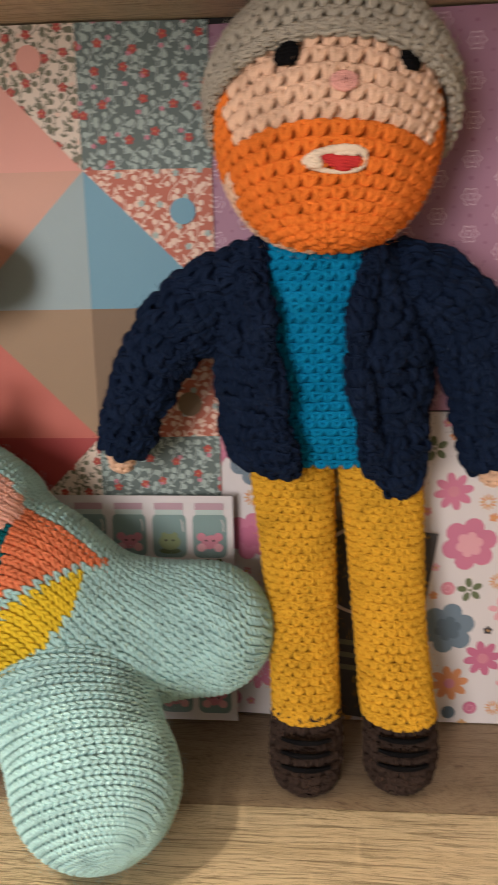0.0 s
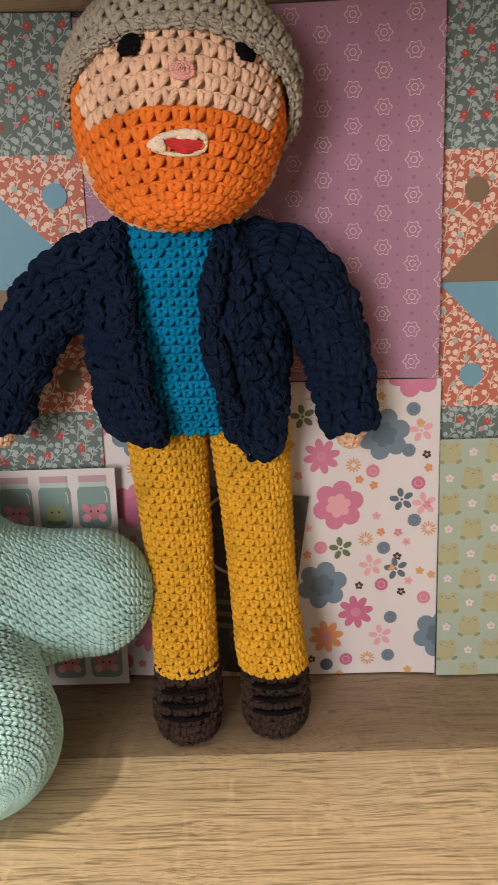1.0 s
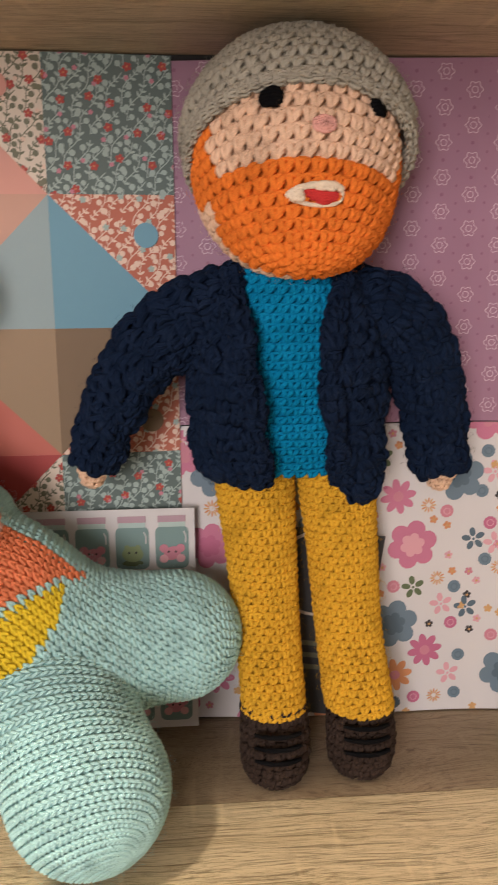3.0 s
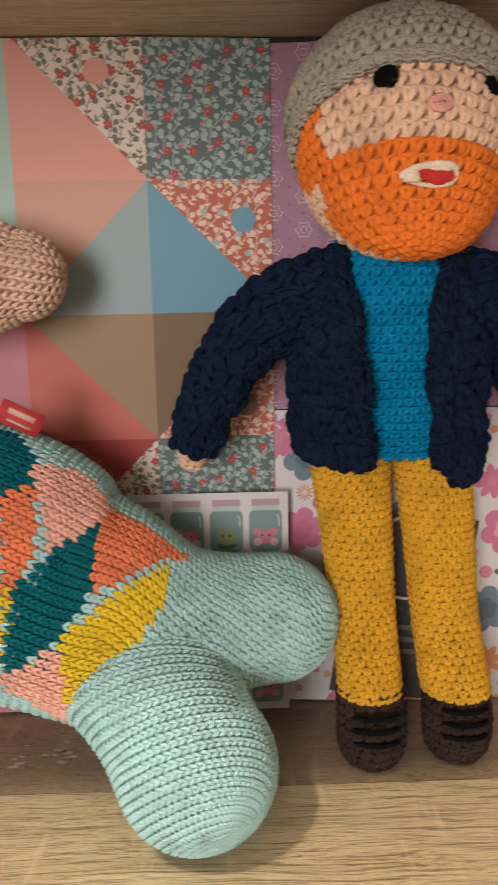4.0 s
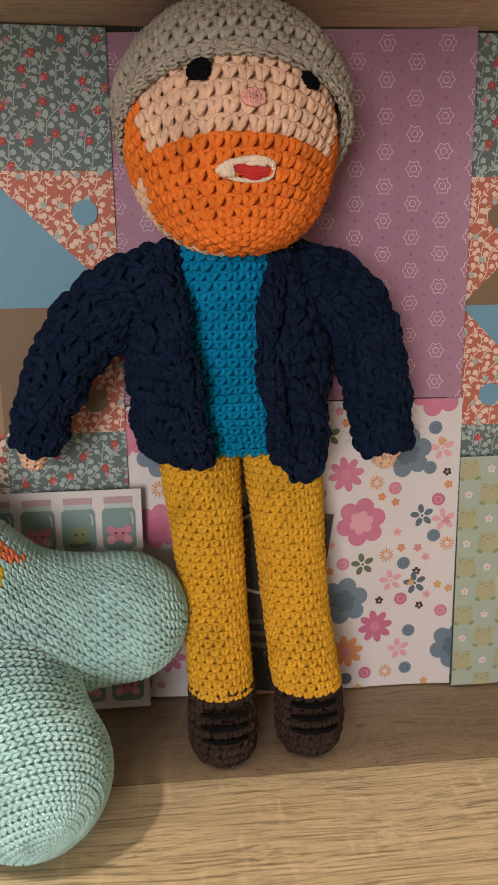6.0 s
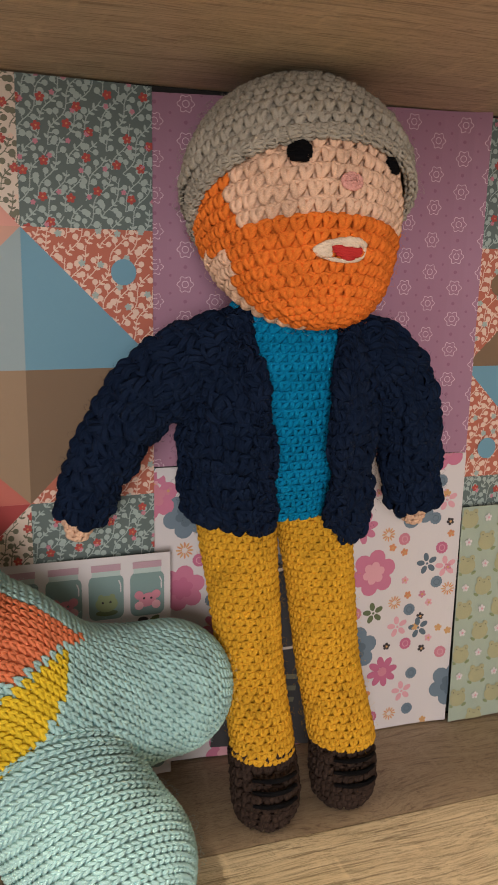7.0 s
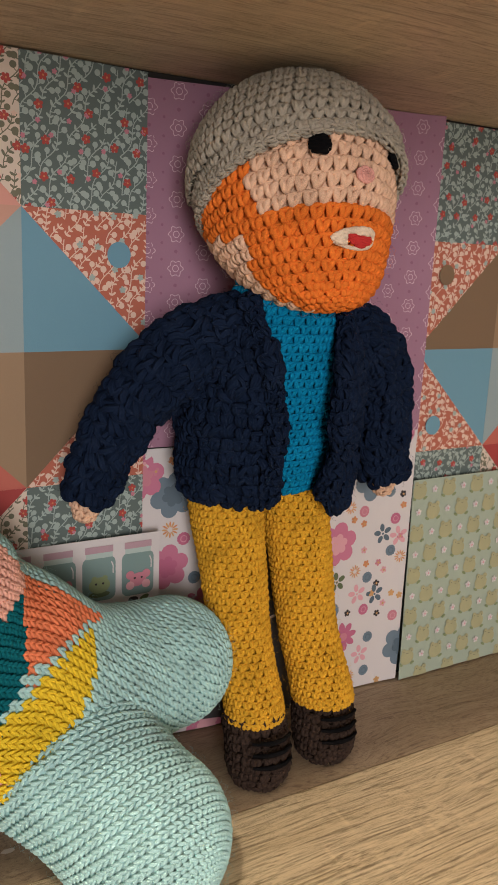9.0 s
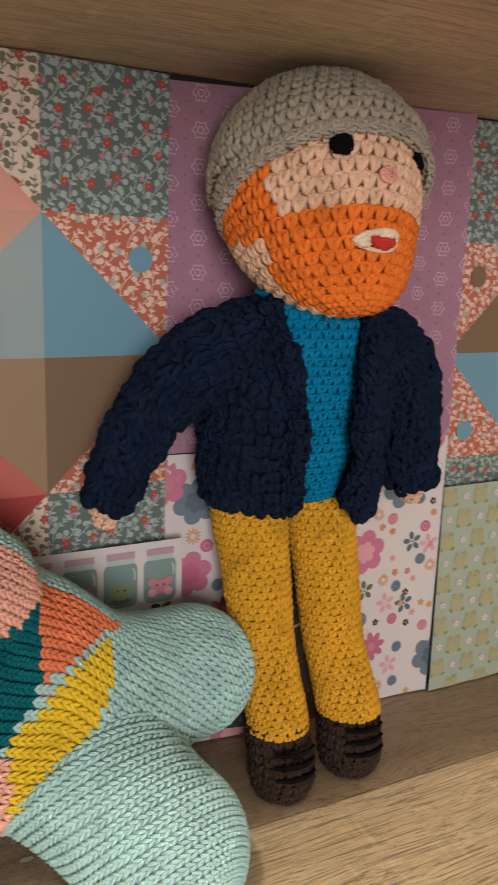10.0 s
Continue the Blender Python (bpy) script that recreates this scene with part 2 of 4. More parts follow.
P = {
    "mauve": paper("mauve_paper", (0.33, 0.175, 0.26)), "mauve_dark": paper("mauve_dot", (0.27, 0.12, 0.20)), "mauve_line": paper("mauve_line", (0.66, 0.50, 0.58)),
    "white": paper("white_paper", (0.62, 0.60, 0.62)), "cream": paper("cream_paper", (0.70, 0.61, 0.53)), "green": paper("grey_green_paper", (0.120, 0.162, 0.158)),
    "sage": paper("sage_print", (0.36, 0.455, 0.44)), "red": paper("brick_paper", (0.46, 0.14, 0.095)), "blush": paper("blush_print", (0.74, 0.56, 0.47)),
    "poppy": paper("poppy_print", (0.44, 0.075, 0.065)), "rose": paper("rose_print", (0.55, 0.22, 0.29)), "olive": paper("olive_print", (0.17, 0.17, 0.12)),
    "blue": paper("blue_paper", (0.15, 0.325, 0.44)), "blue_grey": paper("pale_blue_paper", (0.29, 0.38, 0.41)), "brown": paper("brown_paper", (0.20, 0.135, 0.085)),
    "tan": paper("tan_paper", (0.31, 0.215, 0.135)), "salmon": paper("salmon_paper", (0.65, 0.32, 0.27)), "peach": paper("peach_paper", (0.56, 0.32, 0.25)),
    "coral": paper("coral_paper", (0.49, 0.135, 0.105)), "crimson": paper("crimson_paper", (0.36, 0.055, 0.055)), "mint": paper("mint_paper", (0.36, 0.50, 0.44)),
    "orchid": paper("orchid_paper", (0.50, 0.20, 0.24)), "pink": paper("pink_print", (0.53, 0.18, 0.29)), "pale_pink": paper("pale_pink_print", (0.66, 0.35, 0.41)),
    "slate": paper("slate_print", (0.145, 0.205, 0.265)), "slate_dark": paper("dark_slate_print", (0.095, 0.14, 0.185)), "orange": paper("orange_print", (0.60, 0.26, 0.125)), "amber": paper("amber_print", (0.58, 0.34, 0.15)),
    "leaf": paper("leaf_print", (0.115, 0.15, 0.08)), "ink": paper("ink_print", (0.045, 0.04, 0.045)), "magenta": paper("magenta_print", (0.48, 0.14, 0.25)),
    "card": paper("pale_green_card", (0.36, 0.44, 0.37)), "frog": paper("yellow_green_print", (0.385, 0.385, 0.235)), "shade": paper("grey_green_print", (0.31, 0.38, 0.30)),
    "jar": paper("teal_jar_print", (0.19, 0.29, 0.29)), "jar_light": paper("pale_teal_print", (0.42, 0.53, 0.52)), "lid": paper("lilac_lid_print", (0.44, 0.30, 0.36)),
    "moss": paper("moss_print", (0.24, 0.30, 0.16)), "slate_card": paper("slate_card", (0.055, 0.055, 0.06)),
}


def sprigs(sheet, region, rng, stem, berry, blooms, layer=5, step=0.0052, lean=0.45):
    """Evenly spread wiry vines with stalked berries and paired leaves, and small flowers in the gaps, inside a convex region."""
    xs, zs = [p[0] for p in region], [p[1] for p in region]
    mx, mz = (min(xs) + max(xs)) / 2, (min(zs) + max(zs)) / 2
    reach = 0.75 * math.hypot(max(xs) - min(xs), max(zs) - min(zs))
    c, d = math.cos(lean), math.sin(lean)
    place = lambda u, v: (mx + u * c + v * d, mz - u * d + v * c)
    seen = lambda p, m=0.003: min(xs) - m < p[0] < max(xs) + m and min(zs) - m < p[1] < max(zs) + m
    leaf = lambda p, a, r: sheet.disc(p[0] + 0.9 * r * math.cos(a), p[1] + 0.9 * r * math.sin(a), r, stem, layer + 1, region, 8, 0.42, a)
    n = int(reach / step) + 1
    for i in range(-n, n + 1):
        phase, v = rng.uniform(0, 6.3), -reach - rng.uniform(0, 0.01)
        node = lambda t: place(i * step + 0.0012 * math.sin(380 * t + phase), t)
        side = rng.choice((-1, 1))
        while v < reach:
            end = v + rng.uniform(0.016, 0.034)
            while v < end:
                w = v + 0.0021
                p, q = node(v), node(w)
                if seen(p):
                    sheet.line([p, q], 0.0004, stem, layer, region)
                    a = math.atan2(q[1] - p[1], q[0] - p[0])
                    side = -side
                    tilt = a + side * rng.uniform(0.75, 1.15)
                    kind = rng.random()
                    if kind < 0.58:
                        far = rng.uniform(0.0021, 0.0030)
                        tip = (p[0] + far * math.cos(tilt), p[1] + far * math.sin(tilt))
                        bend = (p[0] + 0.5 * far * math.cos(tilt + 0.25 * side), p[1] + 0.5 * far * math.sin(tilt + 0.25 * side))
                        sheet.line([p, bend, tip], 0.00034, stem, layer, region)
                        sheet.disc(tip[0], tip[1], rng.uniform(0.00105, 0.00135), berry, layer + 2, region, 14)
                        if rng.random() < 0.6:
                            leaf(bend, tilt - side * 0.9, 0.0009)
                    elif kind < 0.96:
                        leaf(p, tilt, rng.uniform(0.0010, 0.0013))
                        leaf(p, a - side * 0.9, 0.0009)
                v = w
            v += rng.uniform(0.0010, 0.0024)
    for colour, size, density in blooms:
        gap = 1.0 / math.sqrt(density)
        rows = int((max(zs) - min(zs)) / gap) + 2
        cols = int((max(xs) - min(xs)) / gap) + 2
        for i in range(cols):
            for j in range(rows):
                x = min(xs) + (i + 0.5 * (j % 2) + rng.uniform(-0.25, 0.25)) * gap
                z = min(zs) + (j + rng.uniform(-0.3, 0.3)) * gap
                sheet.flower(x, z, size, 5, colour, layer + 4, None, 0.5, rng.random(), region)
                if size > 0.0015:
                    sheet.disc(x, z, 0.0004, P["orange"], layer + 9, region, 8)


def patchwork(sheet, cx, cz, c, top, low, rng, flip=1):
    """Quilt star round (cx, cz), cells c wide: plain tinted triangles, floral corners, small discs."""
    tri = lambda pts, m, layer=1: sheet.poly([(cx + flip * c * u, cz + c * v) for u, v in pts], P[m], layer)
    corner = lambda pts: [(cx + flip * c * u, cz + c * v) for u, v in pts]
    left, right = top, low
    tri([(0, 0), (0, 1), (-1, 0)], left[0]); tri([(0, 0), (1, 0), (0, 1)], left[1])
    tri([(0, 0), (-1, 0), (0, -1)], right[0]); tri([(0, 0), (0, -1), (1, 0)], right[1])
    tri([(-1, 0), (0, 1), (-1, 1)], "peach"); tri([(-1, 1), (0, 1), (-1, 2.05)], "salmon")
    tri([(-1, 0), (-1, -1), (0, -1)], "coral"); tri([(-1, -1), (-1, -2), (0, -1)], "crimson")
    for z0, z1 in ((-3.5, -2), (-2, -1), (-1, 0), (0, 1), (1, 2.05)):
        sheet.poly(corner([(-3, z0), (-1, z0), (-1, z1), (-3, z1)]), P["orchid"] if z0 < 0 else P["mint"], 1)
    florals = (
        ([(0, 1), (0, 2.05), (-1, 2.05)], "cream", "olive", "olive", (("poppy", 0.0019, 9000), ("blush", 0.0011, 7000))),
        ([(0, 1), (1.2, 1), (1.2, 2.05), (0, 2.05)], "green", "sage", "sage", (("poppy", 0.0019, 7200), ("rose", 0.0011, 7600))),
        ([(0, 1), (1, 0), (1.2, 0), (1.2, 1)], "red", "blush", "blush", (("sage", 0.0015, 8500),)),
        ([(0, -1), (1.2, -1), (1.2, 0), (1, 0)], "red", "blush", "blush", (("sage", 0.0015, 8500),)),
        ([(0, -1), (-1, -2), (0, -2)], "cream", "olive", "olive", (("poppy", 0.0019, 9000),)),
        ([(0, -2), (1.2, -2), (1.2, -1), (0, -1)], "green", "sage", "sage", (("poppy", 0.0019, 7200), ("rose", 0.0011, 7600))),
    )
    for pts, ground, stem, berry, blooms in florals:
        region = corner(pts)
        turn = sum(a[0] * b[1] - b[0] * a[1] for a, b in zip(region, region[1:] + region[:1]))
        region = region if turn > 0 else region[::-1]
        sheet.poly(region, P[ground], 3)
        sprigs(sheet, region, rng, P[stem], P[berry], [(P[m], r, d) for m, r, d in blooms])
    for u, v, m in ((0.72, 0.7, low[2]), (0.72, -0.74, top[2]), (-0.34, 1.76, "salmon")):
        sheet.disc(cx + flip * c * u, cz + c * v, 0.0052, P[m], 14, None, 24)


rng = random.Random(4)
# the papers sag back to the panel where they meet beside the head
sag = lambda x: 0.0042 * (max(0.0, (x + 0.1268) / 0.0552) if x < -0.0716 else max(0.0, 1 - (x + 0.0716) / 0.05))
left_sheet = Sheet(-0.30, -0.0748, 0.0012, 0.2988, 0.0012, lambda x, z: -sag(x))
patchwork(left_sheet, -0.1268, 0.189, 0.0552, ("blue_grey", "blue", "brown"), ("tan", "brown", "blue"), rng)
left_sheet.build("patterned_paper", "patchwork-printed scrapbook paper with pastel triangles and florals", P["salmon"])
right_sheet = Sheet(0.0735, 0.30, 0.0012, 0.2985, -0.0032)
patchwork(right_sheet, 0.1325, 0.186, 0.0552, ("tan", "brown", "blue"), ("blue_grey", "blue", "brown"), rng, -1)
right_sheet.build("patterned_paper", "patchwork-printed scrapbook paper with brown and blue triangles", P["green"])

# mauve sheet with outlined flowers; its right edge lifts off the back
mauve = Sheet(-0.0830, 0.0765, 0.1452, 0.2970, 0.0006, lambda x, z: -0.95 * sag(max(x, -0.0716)) + 0.0040 * max(0.0, (x - 0.052) / 0.0245) ** 2, rise=0.0024)
for i in range(15):
    for j in range(13):
        fx, fz = -0.0863 + 0.0126 * i, 0.1455 + 0.0141 * (j + 0.5 * ((i + 1) % 2))
        mauve.ring(fx, fz, lambda a: 0.0029 + 0.0005 * math.cos(6 * a), 0.00033, P["mauve_line"], 1, 30)
        mauve.ring(fx, fz, 0.0012, 0.0003, P["mauve_line"], 1, 14)
        mauve.disc(fx, fz + 0.00705, 0.0008, P["mauve_dark"], 1, None, 10)
        for d in (-1, 1):
            mauve.disc(fx + 0.0063, fz + d * 0.0034, 0.0006, P["mauve_dark"], 1, None, 8)
mauve.build("patterned_paper", "mauve scrapbook paper with outlined white flowers", P["mauve"])

# white sheet strewn with flowers
bloom = Sheet(-0.0830, 0.0783, 0.0006, 0.1446, 0.0006, lambda x, z: -0.95 * sag(max(x, -0.0716)) + 0.0016 * max(0.0, (x - 0.05) / 0.0265) ** 2)


def spot(cx, cy):
    d = cy - 455
    return 0.0325 + (cx - 240) * 0.000158, 0.0865 - 0.000176 * d - 2.6e-8 * d * d


BIG = ((240, 455, "pink", "pale_pink"), (190, 672, "slate", "slate_dark"), (372, 262, "slate", "slate_dark"), (538, 808, "slate", "slate_dark"), (455, 85, "pink", "rose"))
DAISY = ((290, 747, 52, "magenta"), (200, 812, 50, "orange"), (193, 318, 55, "pink"))
SLIM = ((425, 443, 35, "slate_dark"), (247, 573, 33, "leaf"), (335, 622, 35, "pale_pink"), (410, 632, 35, "slate_dark"), (365, 812, 34, "pale_pink"), (478, 252, 36, "pale_pink"), (490, 455, 34, "pale_pink"), (140, 205, 34, "leaf"))
SCALLOP = ((455, 192, "slate"), (443, 307, "slate"), (462, 500, "slate"), (373, 575, "slate"), (395, 763, "slate"), (388, 865, "slate"), (200, 886, "slate_dark"), (472, 398, "magenta"), (367, 674, "magenta"), (260, 873, "magenta"), (341, 363, "rose"), (187, 570, "rose"), (493, 710, "rose"))
WHEEL = ((285, 345), (320, 550), (325, 872), (503, 523))
taken = []


def free(x, z, r):
    if any(math.hypot(x - a, z - b) < r + c for a, b, c in taken):
        return False
    taken.append((x, z, r))
    return True


def wheel(x, z, r):
    for k in range(12):
        a = math.pi * k / 6
        bloom.disc(x + 0.62 * r * math.cos(a), z + 0.62 * r * math.sin(a), 0.36 * r, P["orange"] if k % 2 else P["amber"], 1, None, 8, 0.3, a)


def scallop(x, z, r, m):
    bloom.poly([(x + (r * (1 + 0.09 * (k % 2))) * math.cos(math.pi * k / 12), z + (r * (1 + 0.09 * (k % 2))) * math.sin(math.pi * k / 12)) for k in range(24)], P[m], 1)
    bloom.ring(x, z, r * 0.45, r * 0.12, P["slate_dark"] if m.startswith("slate") else P["pale_pink"], 4, 12)


for cx, cy, m, h in BIG:
    x, z = spot(cx, cy)
    free(x, z, 0.0125)
    bloom.flower(x, z, 0.0122, 6, P[m], 1, None, 0.5, 0.3)
    bloom.flower(x, z, 0.0060, 6, P[h], 6, None, 0.5, 0.3)
for cx, cy, r, m in DAISY:
    x, z = spot(cx, cy)
    free(x, z, 0.0085)
    bloom.flower(x, z, 0.0084, 8, P[m], 1, P["rose"], 0.24, 0.2)
for cx, cy, r, m in SLIM:
    x, z = spot(cx, cy)
    free(x, z, 0.006)
    bloom.flower(x, z, 0.0056, 5, P[m], 1, None, 0.27, 0.5)
for cx, cy, m in SCALLOP:
    x, z = spot(cx, cy)
    free(x, z, 0.0034)
    scallop(x, z, 0.0030, m)
for x, z, m, h in ((-0.0600, 0.1225, "slate", "slate_dark"), (-0.0625, 0.0880, "pink", "magenta"), (-0.0750, 0.1320, "pink", "rose")):
    free(x, z, 0.0115)
    bloom.flower(x, z, 0.0112, 6, P[m], 1, None, 0.5, 0.3)
    bloom.flower(x, z, 0.0055, 6, P[h], 6, None, 0.5, 0.3)
free(-0.0610, 0.1060, 0.004)
wheel(-0.0610, 0.1060, 0.0042)
for cx, cy in WHEEL:
    x, z = spot(cx, cy)
    free(x, z, 0.004)
    wheel(x, z, 0.0038)
kinds = (("big", 0.0115, 18), ("daisy", 0.0085, 26), ("slim", 0.0056, 40), ("scallop", 0.003, 60), ("wheel", 0.0037, 30), ("tiny", 0.0021, 420))
for kind, r, tries in kinds:
    for _ in range(tries):
        x, z = rng.uniform(-0.083, 0.078), rng.uniform(0.0, 0.146)
        if (kind != "tiny" and x > 0.012) or not free(x, z, r + 0.0006):
            continue
        if kind == "big":
            m = rng.choice(("pink", "slate"))
            bloom.flower(x, z, r, 6, P[m], 1, None, 0.5, 0.3)
            bloom.flower(x, z, r / 2, 6, P["pale_pink" if m == "pink" else "slate_dark"], 6, None, 0.5, 0.3)
        elif kind == "daisy":
            bloom.flower(x, z, r, 8, P[rng.choice(("pink", "orange", "magenta"))], 1, P["rose"], 0.24, rng.random())
        elif kind == "slim":
            bloom.flower(x, z, r, 5, P[rng.choice(("slate_dark", "leaf", "pale_pink"))], 1, None, 0.27, rng.random())
        elif kind == "scallop":
            scallop(x, z, r, rng.choice(("slate", "slate", "magenta", "rose")))
        elif kind == "wheel":
            wheel(x, z, r)
        else:
            bloom.flower(x, z, r, 5, P[rng.choice(("orange", "amber", "pale_pink", "rose", "ink"))], 1, P["amber"], 0.5, rng.random())
bloom.build("patterned_paper", "white scrapbook paper strewn with pink, slate and orange flowers", P["white"])

# dark card with a round label behind the doll's legs
dark = Sheet(-0.0505, 0.0060, 0.0015, 0.0930, 0.0042)
dark.disc(-0.0225, 0.072, 0.021, P["cream"], 1, None, 40)
dark.disc(-0.0225, 0.072, 0.0195, P["slate_card"], 4, None, 40)
for k in range(3):
    dark.poly([(-0.036, 0.036 - 0.006 * k), (-0.012, 0.036 - 0.006 * k), (-0.012, 0.0385 - 0.006 * k), (-0.036, 0.0385 - 0.006 * k)], P["olive"], 1)
leaning = dark.build("gift_card", "dark slate card with a round emblem leaning on the paper", P["slate_card"], "card")
leaning.matrix_world = Matrix.Translation((0.0060, 0, 0.0015)) @ Matrix.Rotation(radians(8), 4, "Y") @ Matrix.Translation((-0.0060, 0, -0.0015))

# sticker card with rows of jars
jars = Sheet(-0.175, -0.0692, 0.0012, 0.1088, 0.0046, lambda x, z: 0.0008 * (1 - z / 0.11))
for row in range(3):
    for col in range(6):
        x0, z0 = -0.0870 - 0.0178 * col, 0.0805 - 0.0378 * row
        w, h = 0.0150, 0.0203
        pts = []
        for sx, sz, a0 in ((1, 1, 0), (-1, 1, 90), (-1, -1, 180), (1, -1, 270)):
            for k in range(4):
                a = radians(a0 + 30 * k)
                pts.append((x0 + w / 2 + sx * (w / 2 - 0.003) + 0.003 * math.cos(a), z0 + h / 2 + sz * (h / 2 - 0.003) + 0.003 * math.sin(a)))
        jars.poly(pts, P["jar"], 1)
        jars.poly([(x0 + 0.0015, z0 + h - 0.0005), (x0 + w - 0.0015, z0 + h - 0.0005), (x0 + w - 0.0015, z0 + h + 0.0018), (x0 + 0.0015, z0 + h + 0.0018)], P["jar_light"], 4)
        jars.poly([(x0 + 0.0012, z0 + h + 0.0018), (x0 + w - 0.0012, z0 + h + 0.0018), (x0 + w - 0.0012, z0 + h + 0.0048), (x0 + 0.0012, z0 + h + 0.0048)], P["lid"], 4)
        jars.line([(x0 + w - 0.0022, z0 + h - 0.0025), (x0 + w - 0.0014, z0 + h - 0.0045), (x0 + w - 0.0014, z0 + h - 0.008)], 0.0005, P["white"], 9)
        m = "moss" if (col + row) % 3 == 1 else "rose"
        jars.disc(x0 + w / 2, z0 + 0.0074, 0.0048 if m == "moss" else 0.0040, P[m], 7, None, 18, 0.78, 0.0 if m == "moss" else 0.4)
        for d in (-1, 1):
            jars.disc(x0 + w / 2 + d * 0.0016, z0 + 0.0082, 0.00055, P["ink"], 9, None, 8)
        if m == "moss":
            jars.disc(x0 + w / 2, z0 + 0.0032, 0.0048, P["leaf"], 4, None, 14, 0.3)
            for d in (-1, 1):
                jars.disc(x0 + w / 2 + d * 0.0024, z0 + 0.0106, 0.0013, P[m], 9, None, 10)
        else:
            for a in (35, 145, 215, 325):
                jars.disc(x0 + w / 2 + 0.0046 * math.cos(radians(a)), z0 + 0.0074 + 0.0042 * math.sin(radians(a)), 0.0020, P["pale_pink"] if a > 180 else P["rose"], 9, None, 12)
    jars.disc(-0.0765 - 0.0178 * row, 0.0785 - 0.0375 * row, 0.0026, P["leaf"], 1, None, 12, 0.5, 0.5)
    jars.disc(-0.0815 - 0.0178 * row, 0.0785 - 0.0375 * row, 0.0024, P["ink"], 1, None, 12, 0.6)
jars.build("sticker_card", "white sticker card printed with rows of teal jars", P["white"], "card")

# pale green card with a repeating print, leaning against the right-hand paper
frogs = Sheet(0.0785, 0.185, 0.0008, 0.1168, 0.0030, lambda x, z: 0.0022 * (1 - z / 0.117))
for i in range(11):
    for j in range(6):
        x, z = 0.0830 + 0.0105 * i, 0.0020 + 0.0242 * j + 0.0121 * ((i + 1) % 2)
        frogs.disc(x, z - 0.0040, 0.0052, P["shade"], 1, None, 14, 0.16)
        frogs.disc(x, z - 0.0006, 0.0049, P["frog"], 4, None, 20, 0.90)
        for d in (-1, 1):
            frogs.disc(x + d * 0.0027, z + 0.0035, 0.0016, P["frog"], 6, None, 12)
            frogs.disc(x + d * 0.0040, z - 0.0044, 0.0016, P["moss"], 6, None, 10, 0.5, d * 0.5)
            frogs.disc(x + d * 0.0027, z + 0.0032, 0.00035, P["olive"], 9, None, 8)
        frogs.line([(x - 0.0008, z + 0.0023), (x, z + 0.0019), (x + 0.0008, z + 0.0023)], 0.0002, P["olive"], 9)
        frogs.flower(x - 0.0002, z + 0.0121, 0.0021, 5, P["white"], 9, P["pale_pink"], 0.5, 0.3)
frogs.build("patterned_card", "pale green card with yellow-green blobs and white flowers", P["card"], "card")


# ---- knitted and crocheted toys ----
class Tube:
    """A round surface along a path: centres, two radii a ring, and the direction in which u = 0 points."""

    def __init__(self, centres, rx, ry, start, axis=None):
        c, rx, ry = np.asarray(centres, float), np.asarray(rx, float), np.asarray(ry, float)
        tangent = np.gradient(c, axis=0) if axis is None else np.tile(np.asarray(axis, float), (len(c), 1))
        tangent /= np.linalg.norm(tangent, axis=1)[:, None]
        a = np.asarray(start, float) - (tangent @ np.asarray(start, float))[:, None] * tangent
        a /= np.linalg.norm(a, axis=1)[:, None]
        b = np.cross(tangent, a)
        ring = [c + a * rx[:, None] * math.cos(k) + b * ry[:, None] * math.sin(k) for k in (0, 1.57, 3.14, 4.71)]
        step = np.mean([np.linalg.norm(np.diff(r, axis=0), axis=1) for r in ring], axis=0)
        s = np.r_[0, np.cumsum(step)]
        self.length, self.s = s[-1], s / s[-1]
        self.table = np.column_stack((c, a * rx[:, None], b * ry[:, None]))
        self.swell = None
        self.heart = None
        self.warp, self.open_ends = None, min(rx[0], rx[-1]) > 0.004

    def rows(self, s):
        inner = np.clip(s, 0, 1)
        row = np.column_stack([np.interp(inner, self.s, col) for col in self.table.T])
        past = np.where(s > 1, s - 1, np.minimum(s, 0))
        if self.open_ends and np.any(past):
            first, last = (self.table[1] - self.table[0]) / (self.s[1] - self.s[0]), (self.table[-1] - self.table[-2]) / (self.s[-1] - self.s[-2])
            row = row + np.maximum(past, 0)[:, None] * last + np.minimum(past, 0)[:, None] * first
        return row

    def at(self, u, s):
        row = self.rows(s)
        k = 2 * np.pi * u
        arm = row[:, 3:6] * np.cos(k)[:, None] + row[:, 6:9] * np.sin(k)[:, None]
        p = row[:, :3] + arm
        if self.swell:
            p = p + arm / (np.linalg.norm(arm, axis=1)[:, None] + 1e-9) * self.swell(p)[:, None]
        return self.warp(p) if self.warp else p

    def gap(self, p):
        """How far points lie outside this tube, roughly."""
        best = np.full(len(p), 9.0)
        for row in self.table[::3]:
            r = 0.5 * (np.linalg.norm(row[3:6]) + np.linalg.norm(row[6:9]))
            best = np.minimum(best, np.linalg.norm(p - row[:3], axis=1) - r)
        return best

    def out(self, u, s):
        e = 1e-3
        s = s if self.open_ends else np.clip(s, 2 * e, 1 - 2 * e)
        n = np.cross(self.at(u + e, s) - self.at(u - e, s), self.at(u, s + e) - self.at(u, s - e))
        n /= np.linalg.norm(n, axis=1)[:, None] + 1e-12
        side = np.sum(n * (self.at(u, s) - (self.rows(s)[:, :3] if self.heart is None else self.heart)), axis=1)
        return n * np.where(side < 0, -1, 1)[:, None]

    def round_at(self, s):
        u = np.linspace(0, 1, 41)
        return np.linalg.norm(np.diff(self.at(u, np.full(41, s)), axis=0), axis=1).sum()


